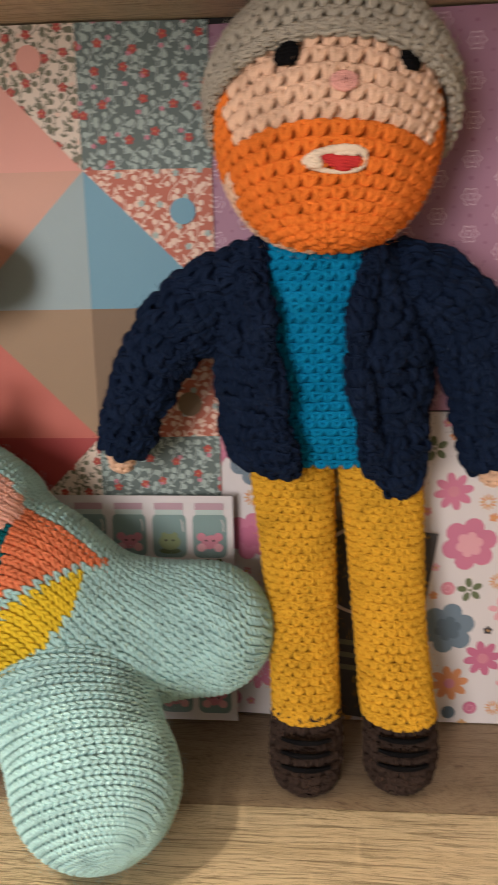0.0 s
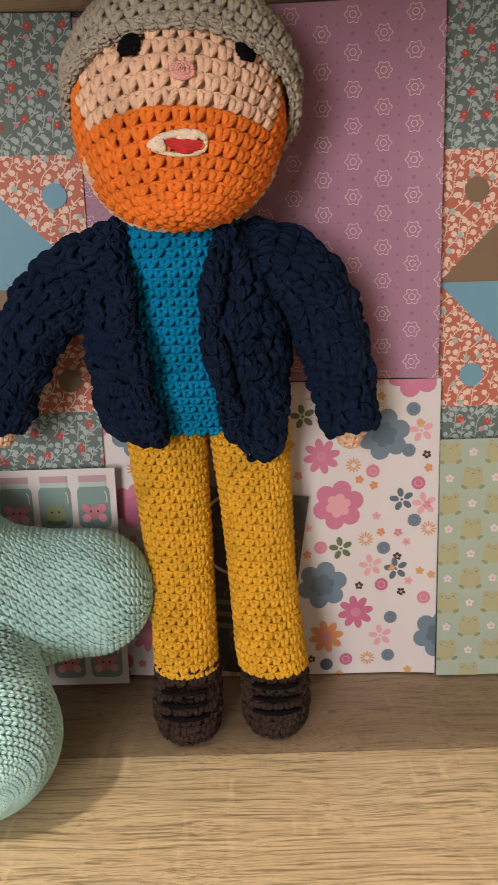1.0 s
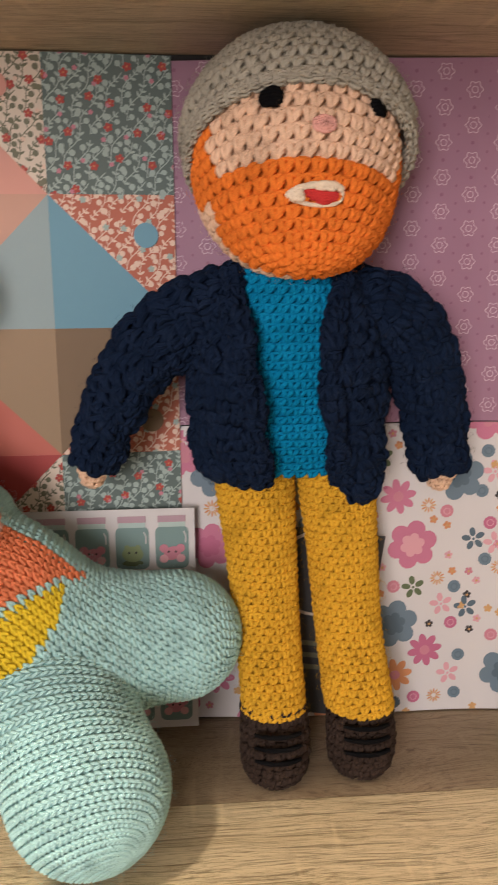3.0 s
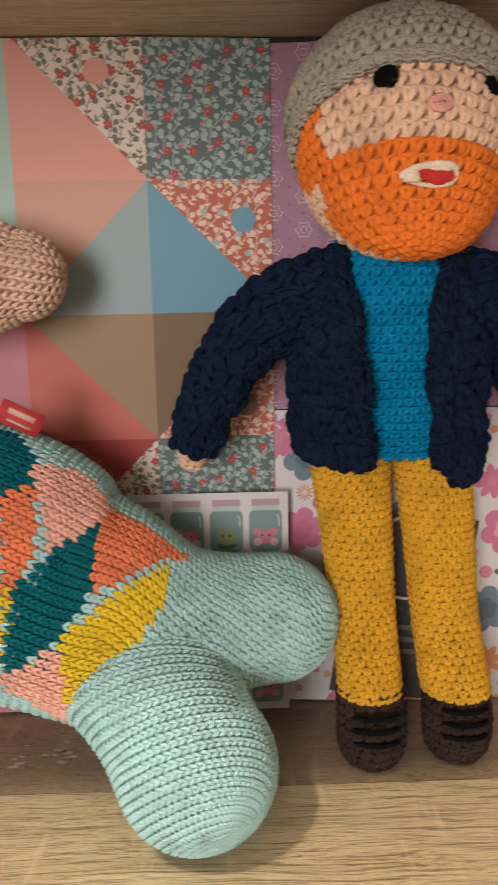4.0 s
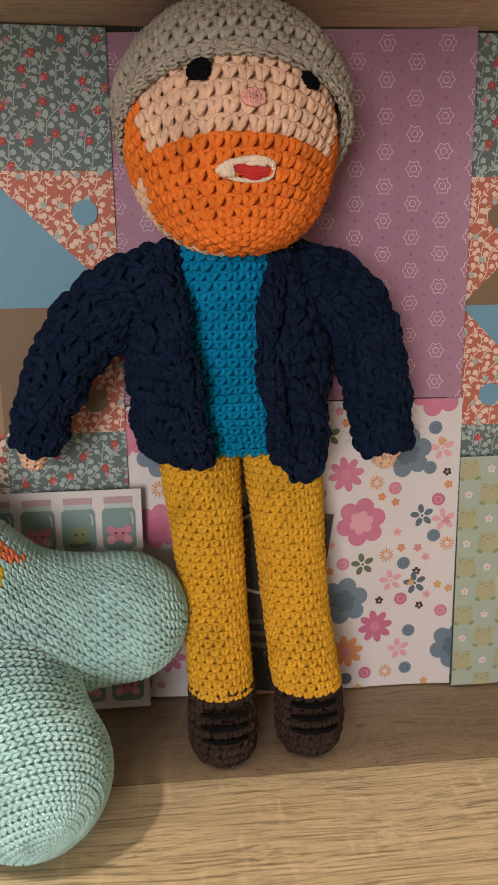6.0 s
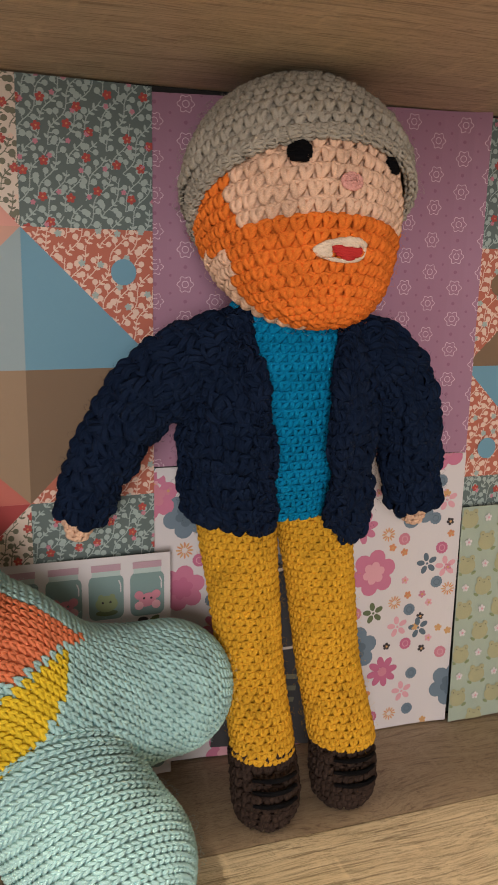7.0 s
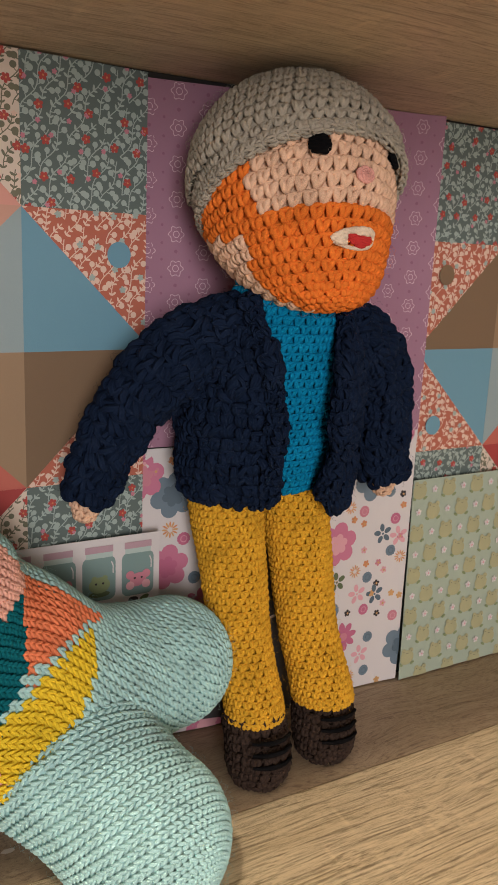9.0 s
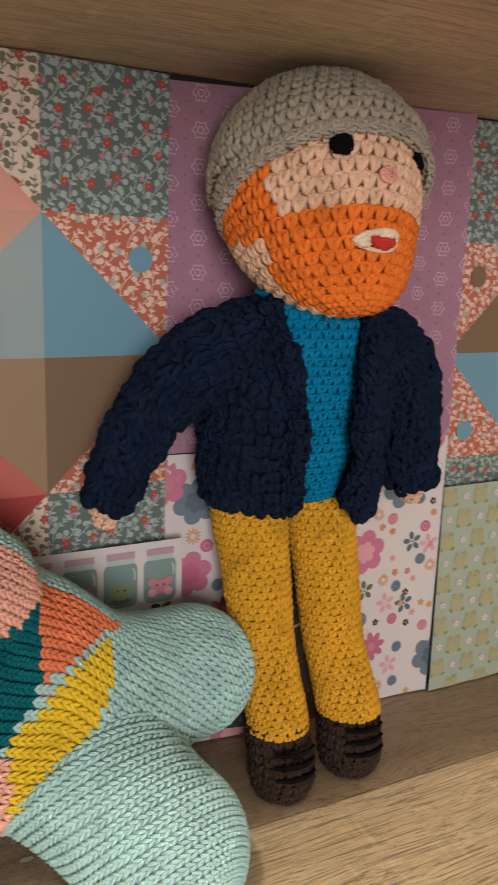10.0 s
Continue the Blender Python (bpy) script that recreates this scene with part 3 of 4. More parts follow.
def smooth(points, n=60):
    """A smooth run of n rows through a few key rows."""
    p = np.asarray(points, float)
    t = np.linspace(0, len(p) - 1, n)
    out = []
    for x in t:
        i = min(int(x), len(p) - 2)
        f = x - i
        p0, p1, p2, p3 = p[max(i - 1, 0)], p[i], p[i + 1], p[min(i + 2, len(p) - 1)]
        out.append(0.5 * (2 * p1 + (p2 - p0) * f + (2 * p0 - 5 * p1 + 4 * p2 - p3) * f * f + (3 * p1 - p0 - 3 * p2 + p3) * f ** 3))
    return np.array(out)


def limb(keys, start, cap0=False, cap1=True, n=70):
    """A tube from key rows x, y, z, radius (and a second radius), with rounded ends."""
    k = np.array([(*r, r[3]) if len(r) == 4 else r for r in keys], float)
    p = smooth(k, n)
    blocks = [p]
    for end, flag in ((0, cap0), (-1, cap1)):
        if not flag:
            continue
        d = p[end, :3] - p[1 if end == 0 else -2, :3]
        d /= np.linalg.norm(d)
        a = np.linspace(0, np.pi / 2, 14)[1:]
        r = p[end, 3:5].mean()
        cap = np.column_stack((p[end, :3] + d * (r * np.sin(a))[:, None], p[end, 3] * np.cos(a) + 1e-5, p[end, 4] * np.cos(a) + 1e-5))
        if end == 0:
            blocks.insert(0, cap[::-1])
        else:
            blocks.append(cap)
    p = np.vstack(blocks)
    return Tube(p[:, :3], p[:, 3], p[:, 4], start)


def upright(keys, n=80):
    """A body of upright rings: x, y, z, rx, ry. u = 0 points to the front, u grows to the right."""
    p = smooth(keys, n)
    p[:, 3:] = np.maximum(p[:, 3:], 1e-5)
    return Tube(p[:, :3], p[:, 4], p[:, 3], (0, -1, 0), (0, 0, 1))


# strands of one stitch: across, along the row's height, outwards, in widths; then how thick
CROCHET = (
    ([(-0.06, -0.54, -0.18), (-0.13, -0.26, 0.03), (-0.17, 0.02, 0.09), (-0.24, 0.32, -0.02)], 0.305),
    ([(0.02, -0.54, -0.20), (0.14, -0.24, 0.02), (0.28, 0.02, 0.08), (0.46, 0.28, -0.02)], 0.300),
    ([(-0.54, 0.27, -0.08), (-0.18, 0.34, -0.02), (0.18, 0.35, -0.02), (0.54, 0.28, -0.08)], 0.215),
)
KNIT = (
    ([(0.04, -0.62, -0.16), (-0.10, -0.26, 0.05), (-0.24, 0.12, 0.09), (-0.33, 0.52, -0.08)], 0.222),
    ([(-0.04, -0.62, -0.16), (0.10, -0.26, 0.05), (0.24, 0.12, 0.09), (0.33, 0.52, -0.08)], 0.222),
)
CHUNKY = (
    ([(-0.02, -0.54, -0.18), (-0.14, -0.20, 0.08), (-0.18, 0.14, 0.13), (-0.36, 0.42, -0.06)], 0.325),
    ([(0.16, -0.52, -0.20), (0.20, -0.16, 0.03), (0.26, 0.16, 0.07), (0.38, 0.44, -0.08)], 0.285),
    ([(-0.54, 0.26, -0.08), (-0.16, 0.42, 0.08), (0.20, 0.36, 0.05), (0.52, 0.22, -0.10)], 0.225),
)


class Toy:
    """Gathers stitches of yarn, strand by strand, into one mesh."""

    def __init__(self, seed):
        self.v, self.f, self.m, self.uv, self.mats, self.count = [], [], [], [], [], 0
        self.rng = np.random.RandomState(seed)

    def slot(self, material):
        if material not in self.mats:
            self.mats.append(material)
        return self.mats.index(material)

    def add(self, verts, faces, slots, uv):
        self.v.append(verts)
        self.f.append(faces + self.count)
        self.m.append(slots)
        self.uv.append(uv)
        self.count += len(verts)

    def strands(self, lines, ups, radius, slots, sides=5):
        """Tapered strands: lines N x K x 3, normals N x K x 3, radius N, one slot each."""
        n, k, _ = lines.shape
        tangent = np.gradient(lines, axis=1)
        tangent /= np.linalg.norm(tangent, axis=2)[..., None] + 1e-12
        side = np.cross(tangent, ups)
        side /= np.linalg.norm(side, axis=2)[..., None] + 1e-12
        up = np.cross(side, tangent)
        taper = np.interp(np.linspace(0, 1, k), (0, 0.3, 0.55, 0.8, 1), (0.72, 1, 1, 1, 0.85))
        a = 2 * np.pi * np.arange(sides) / sides
        r = (radius[:, None] * taper[None, :])[..., None, None]
        v = lines[:, :, None, :] + r * (np.cos(a)[None, None, :, None] * side[:, :, None, :] + 0.85 * np.sin(a)[None, None, :, None] * up[:, :, None, :])
        i, j = np.meshgrid(np.arange(k - 1), np.arange(sides), indexing="ij")
        i, j = i.ravel(), j.ravel()
        j2 = (j + 1) % sides
        quad = np.column_stack((i * sides + j, (i + 1) * sides + j, (i + 1) * sides + j2, i * sides + j2))
        faces = (quad[None] + (np.arange(n) * k * sides)[:, None, None]).reshape(-1, 4)
        uv = np.column_stack((i, j / sides * (k - 1), i + 1, j / sides * (k - 1), i + 1, (j + 1) / sides * (k - 1), i, (j + 1) / sides * (k - 1))).reshape(-1, 2) / (k - 1)
        self.add(v.reshape(-1, 3), faces, np.repeat(slots, len(quad)), np.tile(uv, (n, 1)))

    def cover(self, tube, width, height, colour, stitch=CROCHET, span=None, jitter=0.05, lift=0.0, inset=0.26, s0=0.0, s1=1.0, flip=False, fat=1.0, lean=0.0, twist=None, across=False, fuzz=0.0, starts=1, slip=0.14):
        """Rows of stitches over a tube; colour(points, u, s) names each stitch's material. span(s): the part of the round that is worked.
        twist(s): how far the columns have wound round; across: columns run round the tube instead of along it."""
        step, pitch = (width, height) if across else (height, width)
        n_rows = max(2, int(round(tube.length * (s1 - s0) / step)))
        us, ss, dus, dss = [], [], [], []
        ds = (s1 - s0) / n_rows
        for row in range(-max(0, starts - 1), n_rows + max(0, -starts)):
            s = s0 + (row + 0.5) * ds
            lo, hi = span(s) if span else (0.0, 1.0)
            count = max(4, int(round(tube.round_at((s0 + s1) / 2 if abs(starts) > 1 else s) * (hi - lo) / pitch)))
            u = lo + (np.arange(count) + 0.5 + (0 if span or twist else slip * row)) / count * (hi - lo)
            us.append(u); ss.append(np.full(count, s)); dus.append(np.full(count, (hi - lo) / count)); dss.append(np.full(count, ds))
        u, s, du, dv = map(np.concatenate, (us, ss, dus, dss))
        n = len(u)
        slope = np.zeros(n)
        if twist:
            u = u + twist(s)
            slope = (twist(s + 0.01) - twist(s - 0.01)) / 0.02
        if across:
            s = s + (u % 1.0) * ds * starts
            keep = (s > s0) & (s < s1)
            u, s, du, dv = u[keep], s[keep], du[keep], dv[keep]
            n, slope = len(u), slope[keep]
        u = u + self.rng.normal(0, jitter, n) * du
        s = s + self.rng.normal(0, jitter, n) * dv
        room = np.linalg.norm(tube.at(u + du / 2, s) - tube.at(u - du / 2, s), axis=1)
        size = np.full(n, width) if across else np.minimum(width, room)
        slots = np.array([self.slot(m) for m in colour(tube.at(u, s), u, s)])
        tilt = self.rng.normal(0, lean, (n, 1)) if lean else np.zeros((n, 1))
        for points, fat_r in stitch:
            line = smooth(points, 6)
            swell = 1 + self.rng.normal(0, 0.08 + jitter, (n, 1))
            b = (-1 if flip else 1) * line[None, :, 1] + self.rng.normal(0, jitter, (n, 1))
            a = line[None, :, 0] * (1 + self.rng.normal(0, jitter, (n, 1))) + tilt * b
            b = b - 0.6 * tilt * line[None, :, 0]
            h = line[None, :, 2] * swell + self.rng.normal(0, 0.6 * jitter, (n, 1))
            if across:
                uu, sv = u[:, None] + b * du[:, None], s[:, None] + a * dv[:, None] + b * du[:, None] * ds * starts
            else:
                uu, sv = u[:, None] + a * du[:, None] + slope[:, None] * b * dv[:, None], s[:, None] + b * dv[:, None]
            p, nn = tube.at(uu.ravel(), sv.ravel()), tube.out(uu.ravel(), sv.ravel())
            p = p + nn * (h * width + lift).ravel()[:, None]
            self.strands(p.reshape(n, -1, 3), nn.reshape(n, -1, 3), fat * fat_r * size * (1 + self.rng.normal(0, 0.06, n)), slots)
        if fuzz:
            k = self.rng.choice(n, int(n * fuzz))
            uf, sf = u[k] + self.rng.uniform(-0.5, 0.5, len(k)) * du[k], s[k] + self.rng.uniform(-0.5, 0.5, len(k)) * dv[k]
            nn = tube.out(uf, sf)
            way = np.cross(nn, self.rng.normal(0, 1, (len(k), 3)))
            way /= np.linalg.norm(way, axis=1)[:, None] + 1e-9
            reach = self.rng.uniform(0.0012, 0.0034, (len(k), 1))
            root = tube.at(uf, sf) + nn * (0.3 * width + lift)
            curl = np.cross(nn, way) * self.rng.normal(0, 0.4, (len(k), 1))
            line = np.stack([root + reach * (way * f + curl * f * f + nn * 0.75 * math.sin(2.4 * f)) for f in (0, 0.35, 0.7, 1.0)], axis=1)
            self.strands(line, np.repeat(nn[:, None], 4, axis=1), np.full(len(k), 0.00004), slots[k], 3)
        self.skin(tube, -inset * width + lift, colour, span, s0, s1)

    def skin(self, tube, offset, colour, span=None, s0=0.0, s1=1.0, nu=64, nv=56):
        s, k = np.meshgrid(np.linspace(s0, s1, nv), np.linspace(0, 1, nu), indexing="ij")
        lo = np.array([(span(x) if span else (0.0, 1.0)) for x in s[:, 0]])
        u = lo[:, :1] + (lo[:, 1:] - lo[:, :1]) * k
        p = tube.at(u.ravel(), s.ravel()) + offset * tube.out(u.ravel(), s.ravel())
        i, j = np.meshgrid(np.arange(nv - 1), np.arange(nu - 1), indexing="ij")
        a = (i * nu + j).ravel()
        faces = np.column_stack((a, a + 1, a + nu + 1, a + nu))
        slots = np.array([self.slot(m) for m in colour(p[faces].mean(axis=1), u.ravel()[faces[:, 0]], s.ravel()[faces[:, 0]])])
        self.add(p, faces, slots, np.zeros((4 * len(faces), 2)))

    def cord(self, points, radius, material, up=(0, -1, 0), pieces=1, sides=8):
        """A run of yarn through points, in one or more overlapping pieces."""
        p = smooth(points, 8 * max(1, len(points) - 1) + 1) if len(points) > 2 else np.linspace(points[0], points[1], 8)
        chunks = np.array_split(np.arange(len(p)), pieces)
        for c in chunks:
            c = np.arange(max(c[0] - 1, 0), min(c[-1] + 2, len(p)))
            line = smooth(p[c], 8)
            self.strands(line[None], np.tile(np.asarray(up, float), (1, 8, 1)), np.array([radius]), np.array([self.slot(material)]), sides)

    def slab(self, centre, size, tilt, material):
        c = np.array([(x, y, z) for x in (-1, 1) for y in (-1, 1) for z in (-1, 1)], float) * np.asarray(size) / 2
        c = c @ np.array(Euler((0, radians(tilt), 0)).to_matrix()).T + np.asarray(centre)
        faces = np.array([(0, 1, 3, 2), (4, 6, 7, 5), (0, 4, 5, 1), (2, 3, 7, 6), (0, 2, 6, 4), (1, 5, 7, 3)])
        self.add(c, faces, np.full(6, self.slot(material)), np.zeros((24, 2)))

    def build(self, name, label, category, hold=None):
        v, f = np.vstack(self.v), np.vstack(self.f)
        if hold:
            v = hold(v)
        me = bpy.data.meshes.new(name)
        me.from_pydata(v, [], f)
        for mm in self.mats:
            me.materials.append(mm)
        me.polygons.foreach_set("material_index", np.concatenate(self.m).astype(np.int32))
        layer = me.uv_layers.new(name="yarn")
        layer.data.foreach_set("uv", np.vstack(self.uv).astype(np.float32).ravel())
        me.shade_smooth()
        return tagged(new(name, me), label, category)


Y = {
    "navy": yarn("navy_yarn", (0.0060, 0.0142, 0.039), 0.6, 5.0, 0.06, 0.0003), "teal": yarn("teal_blue_yarn", (0.001, 0.21, 0.42)), "yellow": yarn("mustard_yarn", (0.71, 0.388, 0.035)),
    "brown": yarn("dark_brown_yarn", (0.040, 0.026, 0.021)), "black": yarn("black_yarn", (0.004, 0.004, 0.005), 1.5, 3.0, 0.0), "grey": yarn("stone_grey_yarn", (0.41, 0.38, 0.32)),
    "skin": yarn("pale_peach_yarn", (0.78, 0.52, 0.37)), "orange": yarn("orange_yarn", (0.80, 0.200, 0.032)), "pink": yarn("rose_yarn", (0.80, 0.40, 0.35)),
    "white": yarn("cream_yarn", (0.80, 0.66, 0.52)), "red": yarn("red_yarn", (0.55, 0.04, 0.04)),
    "mint": yarn("mint_yarn", (0.43, 0.692, 0.70), 1.5, 3.0), "deep": yarn("deep_teal_yarn", (0.004, 0.135, 0.170), 1.5, 3.0), "coral": yarn("coral_yarn", (0.86, 0.26, 0.125), 1.5, 3.0),
    "blush": yarn("blush_yarn", (0.88, 0.49, 0.40), 1.5, 3.0), "lemon": yarn("lemon_yarn", (0.80, 0.58, 0.04), 1.5, 3.0), "sand": yarn("sand_yarn", (0.76, 0.53, 0.42), 1.5, 3.0),
}
only = lambda name: (lambda p, u, s: [Y[name]] * len(p))


# -- the doll --
doll = Toy(11)
HX, HY, HZ = -0.0290, -0.0400, 0.2510


def head_colour(p, us, ss):
    """Face above the beard's top row, sideburns, and bare skin behind the jaw."""
    rounds = int(round(head.length / 0.0042))
    climb = np.linspace(0.05, 0.65, 60)
    beard_top = int(np.interp(0.2462, head.at(np.zeros(60), climb)[:, 2], climb) * rounds)
    out = []
    for (x, y, z), s in zip(p, ss):
        a = math.degrees(math.atan2(x - HX, -(y + 0.8 * jaw(z) - HY))) - 6
        side, row = abs(a), int(s * rounds)
        if z < 0.2130 and side > 55:
            out.append(Y["skin"])
        elif side < np.interp(z, (0.234, 0.262), (52, 72)) and row > beard_top:
            out.append(Y["skin"])
        elif side > 72 and z < 0.2345:
            out.append(Y["skin"])
        else:
            out.append(Y["orange"])
    return out


tip = np.array(Euler((radians(-36), 0, 0)).to_matrix())
head = upright([(0, 0, math.sin(a), math.cos(a), math.cos(a)) for a in np.linspace(-1.53, 1.53, 40)])
head.length *= 0.0395
jaw = lambda z: 0.023 * np.clip((HZ - 0.004 - z) / 0.0385, 0, 1) ** 2


def head_shape(p):
    """The rounds tip back; the skull is a little taller than wide, full in the cheeks, with the chin forward."""
    back = np.radians(np.interp(np.arcsin(np.clip(p[:, 2], -1, 1)), (-1.0, 0.4), (11, 28)))
    q = np.column_stack((p[:, 0], p[:, 1] * np.cos(back) + p[:, 2] * np.sin(back), p[:, 2] * np.cos(back) - p[:, 1] * np.sin(back)))
    q = q / np.linalg.norm(q, axis=1)[:, None]
    flat = np.hypot(q[:, 0], q[:, 1]) + 1e-9
    low = q[:, 2] < 0
    wide = flat ** np.where(low, 0.8, 1.0) / flat
    out = np.column_stack((HX + 0.0378 * q[:, 0] * wide, HY + 0.0362 * q[:, 1] * wide, HZ + np.where(low, 0.0402, 0.0425) * q[:, 2]))
    out[:, 1] -= jaw(out[:, 2])
    return out


head.warp, head.open_ends, head.heart = head_shape, False, np.array((HX, HY, HZ))
doll.cover(head, 0.0053, 0.0042, head_colour, CROCHET, jitter=0.035, inset=0.36, fat=0.95, fuzz=0.6, slip=0.5)

# beanie: rows round a crown that tips back, thicker along its brim
crown = []
for a in np.linspace(-0.15, 1.50, 30):
    crown.append((0, 0, 0.0410 * math.sin(a), 0.0430 * math.cos(a) ** 0.92 * (0.97 if a < 0.05 else 1.0), 0.0398 * math.cos(a) ** 0.92 * (0.97 if a < 0.05 else 1.0)))
beanie = upright(crown)
beanie.warp = lambda p: p @ tip.T + np.array((HX + 0.0012, HY + 0.0008, HZ + 0.0055))
doll.cover(beanie, 0.0044, 0.0042, only("grey"), CROCHET, jitter=0.05, lift=0.0008, fuzz=1.5, inset=0.3, slip=0.5)
brim = limb([(*beanie.at(np.array([u]), np.array([0.010]))[0], 0.0017) for u in np.linspace(0, 1, 49)], (0, 0, 1), False, False, 160)
doll.cover(brim, 0.0036, 0.0042, only("grey"), CROCHET, jitter=0.06, fuzz=0.5)


def on_face(deg, z):
    a = radians(deg + 6)
    k = math.sqrt(max(0.0, 1 - ((z - HZ) / 0.041) ** 2))
    return np.array((HX + 0.0395 * k * math.sin(a), HY - 0.0372 * k * math.cos(a) - jaw(z), z))


# eyes, nose and mouth
for deg, z in ((-26.5, 0.2682), (37.0, 0.2668)):
    for k in range(5):
        d = (k - 2) * 0.00112
        w = (4.4, 6.0, 6.3, 6.0, 4.4)[k]
        doll.cord([on_face(deg - w, z + d) + (0, -0.0008, 0), on_face(deg, z + d) + (0, -0.0024, 0), on_face(deg + w, z + d) + (0, -0.0008, 0)], 0.0013, Y["black"], (0, -1, 0))
# a small flat nose of wound yarn
for k, r in enumerate((0.0027, 0.0015, 0.0004)):
    turn = [on_face(0.8 + math.degrees(r / 0.037) * 1.2 * math.cos(a), 0.2592 + 0.8 * r * math.sin(a)) + (0, -0.0012 - 0.0005 * k, 0) for a in np.linspace(0, 2 * math.pi, 13)]
    doll.cord(turn, 0.0010, Y["pink"], pieces=6)
# mouth: a felt-red tongue under a thick cream upper lip, a thin cream edge below
LIP = 0.2372
lip = lambda x, z, out: on_face(-2.2 + x, LIP + z) + (0, -out, 0)
upper = [lip(-16, -0.0008, 0.0004), lip(-11, 0.0014, 0.0012), lip(-4, 0.0026, 0.0016), lip(3, 0.0031, 0.0016), lip(9, 0.0028, 0.0012), lip(13.5, 0.0014, 0.0004)]
doll.cord(upper, 0.0013, Y["white"], pieces=6)
doll.cord([lip(-14, -0.0012, 0.0005), lip(-11, -0.0002, 0.0012), lip(-7.5, 0.0008, 0.0014)], 0.0017, Y["white"], pieces=2)
doll.cord([lip(-2, 0.0018, 0.0012), lip(4, 0.0020, 0.0014), lip(9, 0.0016, 0.0010)], 0.0011, Y["white"], pieces=2)
doll.cord([lip(-15, -0.0012, 0.0002), lip(-8, -0.0028, 0.0006), lip(0, -0.0036, 0.0008), lip(9, -0.0032, 0.0006), lip(13, -0.0016, 0.0004), lip(13.5, 0.0014, 0.0004)], 0.0008, Y["white"], pieces=6)
doll.cord([lip(-13.5, -0.0014, 0.0010), lip(-10, -0.0014, 0.0014), lip(-7.0, -0.0016, 0.0012)], 0.0013, Y["white"])
for k in range(5):
    left, right, z = (-8.5, -7.5, -6.0, -4.0, -1.0)[k], (3, 11, 11.5, 10.5, 7)[k], 0.0012 - 0.0009 * k
    doll.cord([lip(left, z + 0.0002, 0.0010), lip((left + right) / 2, z - 0.0003, 0.0014), lip(right, z - 0.0001, 0.0008)], 0.0009, Y["red"])

# shirt
shirt = upright([(-0.0290, -0.0225, 0.1305, 0.0300, 0.0165), (-0.0295, -0.0245, 0.137, 0.0305, 0.0178), (-0.031, -0.0305, 0.155, 0.030, 0.0190), (-0.031, -0.0370, 0.185, 0.028, 0.0185), (-0.031, -0.039, 0.205, 0.025, 0.018), (-0.031, -0.039, 0.222, 0.020, 0.016)])
doll.cover(shirt, 0.0041, 0.0036, only("teal"), CROCHET, jitter=0.035, inset=0.40, fat=0.93, slip=0.5)

# trousers and shoes
for hip, knee, ankle, shoe_x, shoe_y in (
    ((-0.0428, -0.0180, 0.0164), (-0.0388, -0.0292, 0.0134), (-0.0376, -0.0398, 0.0129), -0.0372, -0.0455),
    ((-0.0070, -0.0180, 0.0162), (-0.0034, -0.0300, 0.0138), (-0.0010, -0.0395, 0.0140), 0.0004, -0.0425),
):
    flat = 0.86
    leg = upright([(shoe_x, ankle[1], 0.0290, ankle[2] * 1.01, ankle[2]), (ankle[0], ankle[1], 0.036, ankle[2], ankle[2] * 0.95), (knee[0], knee[1] + 0.001, 0.062, knee[2], knee[2] * flat), ((knee[0] + hip[0]) / 2, 0.5 * (knee[1] + hip[1]) + 0.0015, 0.094, 0.0147, 0.0147 * flat), (hip[0], hip[1] + 0.001, 0.122, hip[2], hip[2] * flat), (hip[0], hip[1], 0.139, hip[2], hip[2] * flat)])
    doll.cover(leg, 0.0041, 0.0033, only("yellow"), CROCHET, fuzz=0.4, jitter=0.03, inset=0.35, fat=0.92, slip=0.5)
    foot = upright([(shoe_x, shoe_y, 0.0012, 0.002, 0.002), (shoe_x, shoe_y, 0.0016, 0.0095, 0.0095), (shoe_x, shoe_y, 0.0050, 0.0122, 0.0128), (shoe_x, shoe_y, 0.011, 0.0136, 0.0143), (shoe_x, shoe_y + 0.001, 0.018, 0.0137, 0.0142), (shoe_x, ankle[1], 0.0285, 0.0133, 0.0133), (shoe_x, ankle[1], 0.034, 0.0123, 0.0123)])
    doll.cover(foot, 0.0046, 0.0039, only("brown"), CROCHET, jitter=0.06, s0=0.08, inset=0.3)
    for k, z in enumerate((0.0155, 0.0210, 0.0262)):
        doll.cord([(shoe_x + d * 0.0095, shoe_y + 0.0009 * k - 0.0162 * math.sqrt(1 - (d * 0.66) ** 2), z + 0.0006 * (1 - d * d)) for d in (-1, -0.5, 0, 0.5, 1)], 0.0011, Y["black"])

# open cardigan with sleeves
coat = upright([(-0.0296, -0.0230, 0.1280, 0.0298, 0.0195), (-0.0300, -0.0255, 0.135, 0.0366, 0.0262), (-0.0305, -0.0290, 0.153, 0.0392, 0.0318), (-0.031, -0.0335, 0.175, 0.0382, 0.0328), (-0.031, -0.0365, 0.195, 0.0345, 0.0285), (-0.031, -0.038, 0.208, 0.0275, 0.0208), (-0.031, -0.038, 0.2130, 0.0240, 0.0180)])


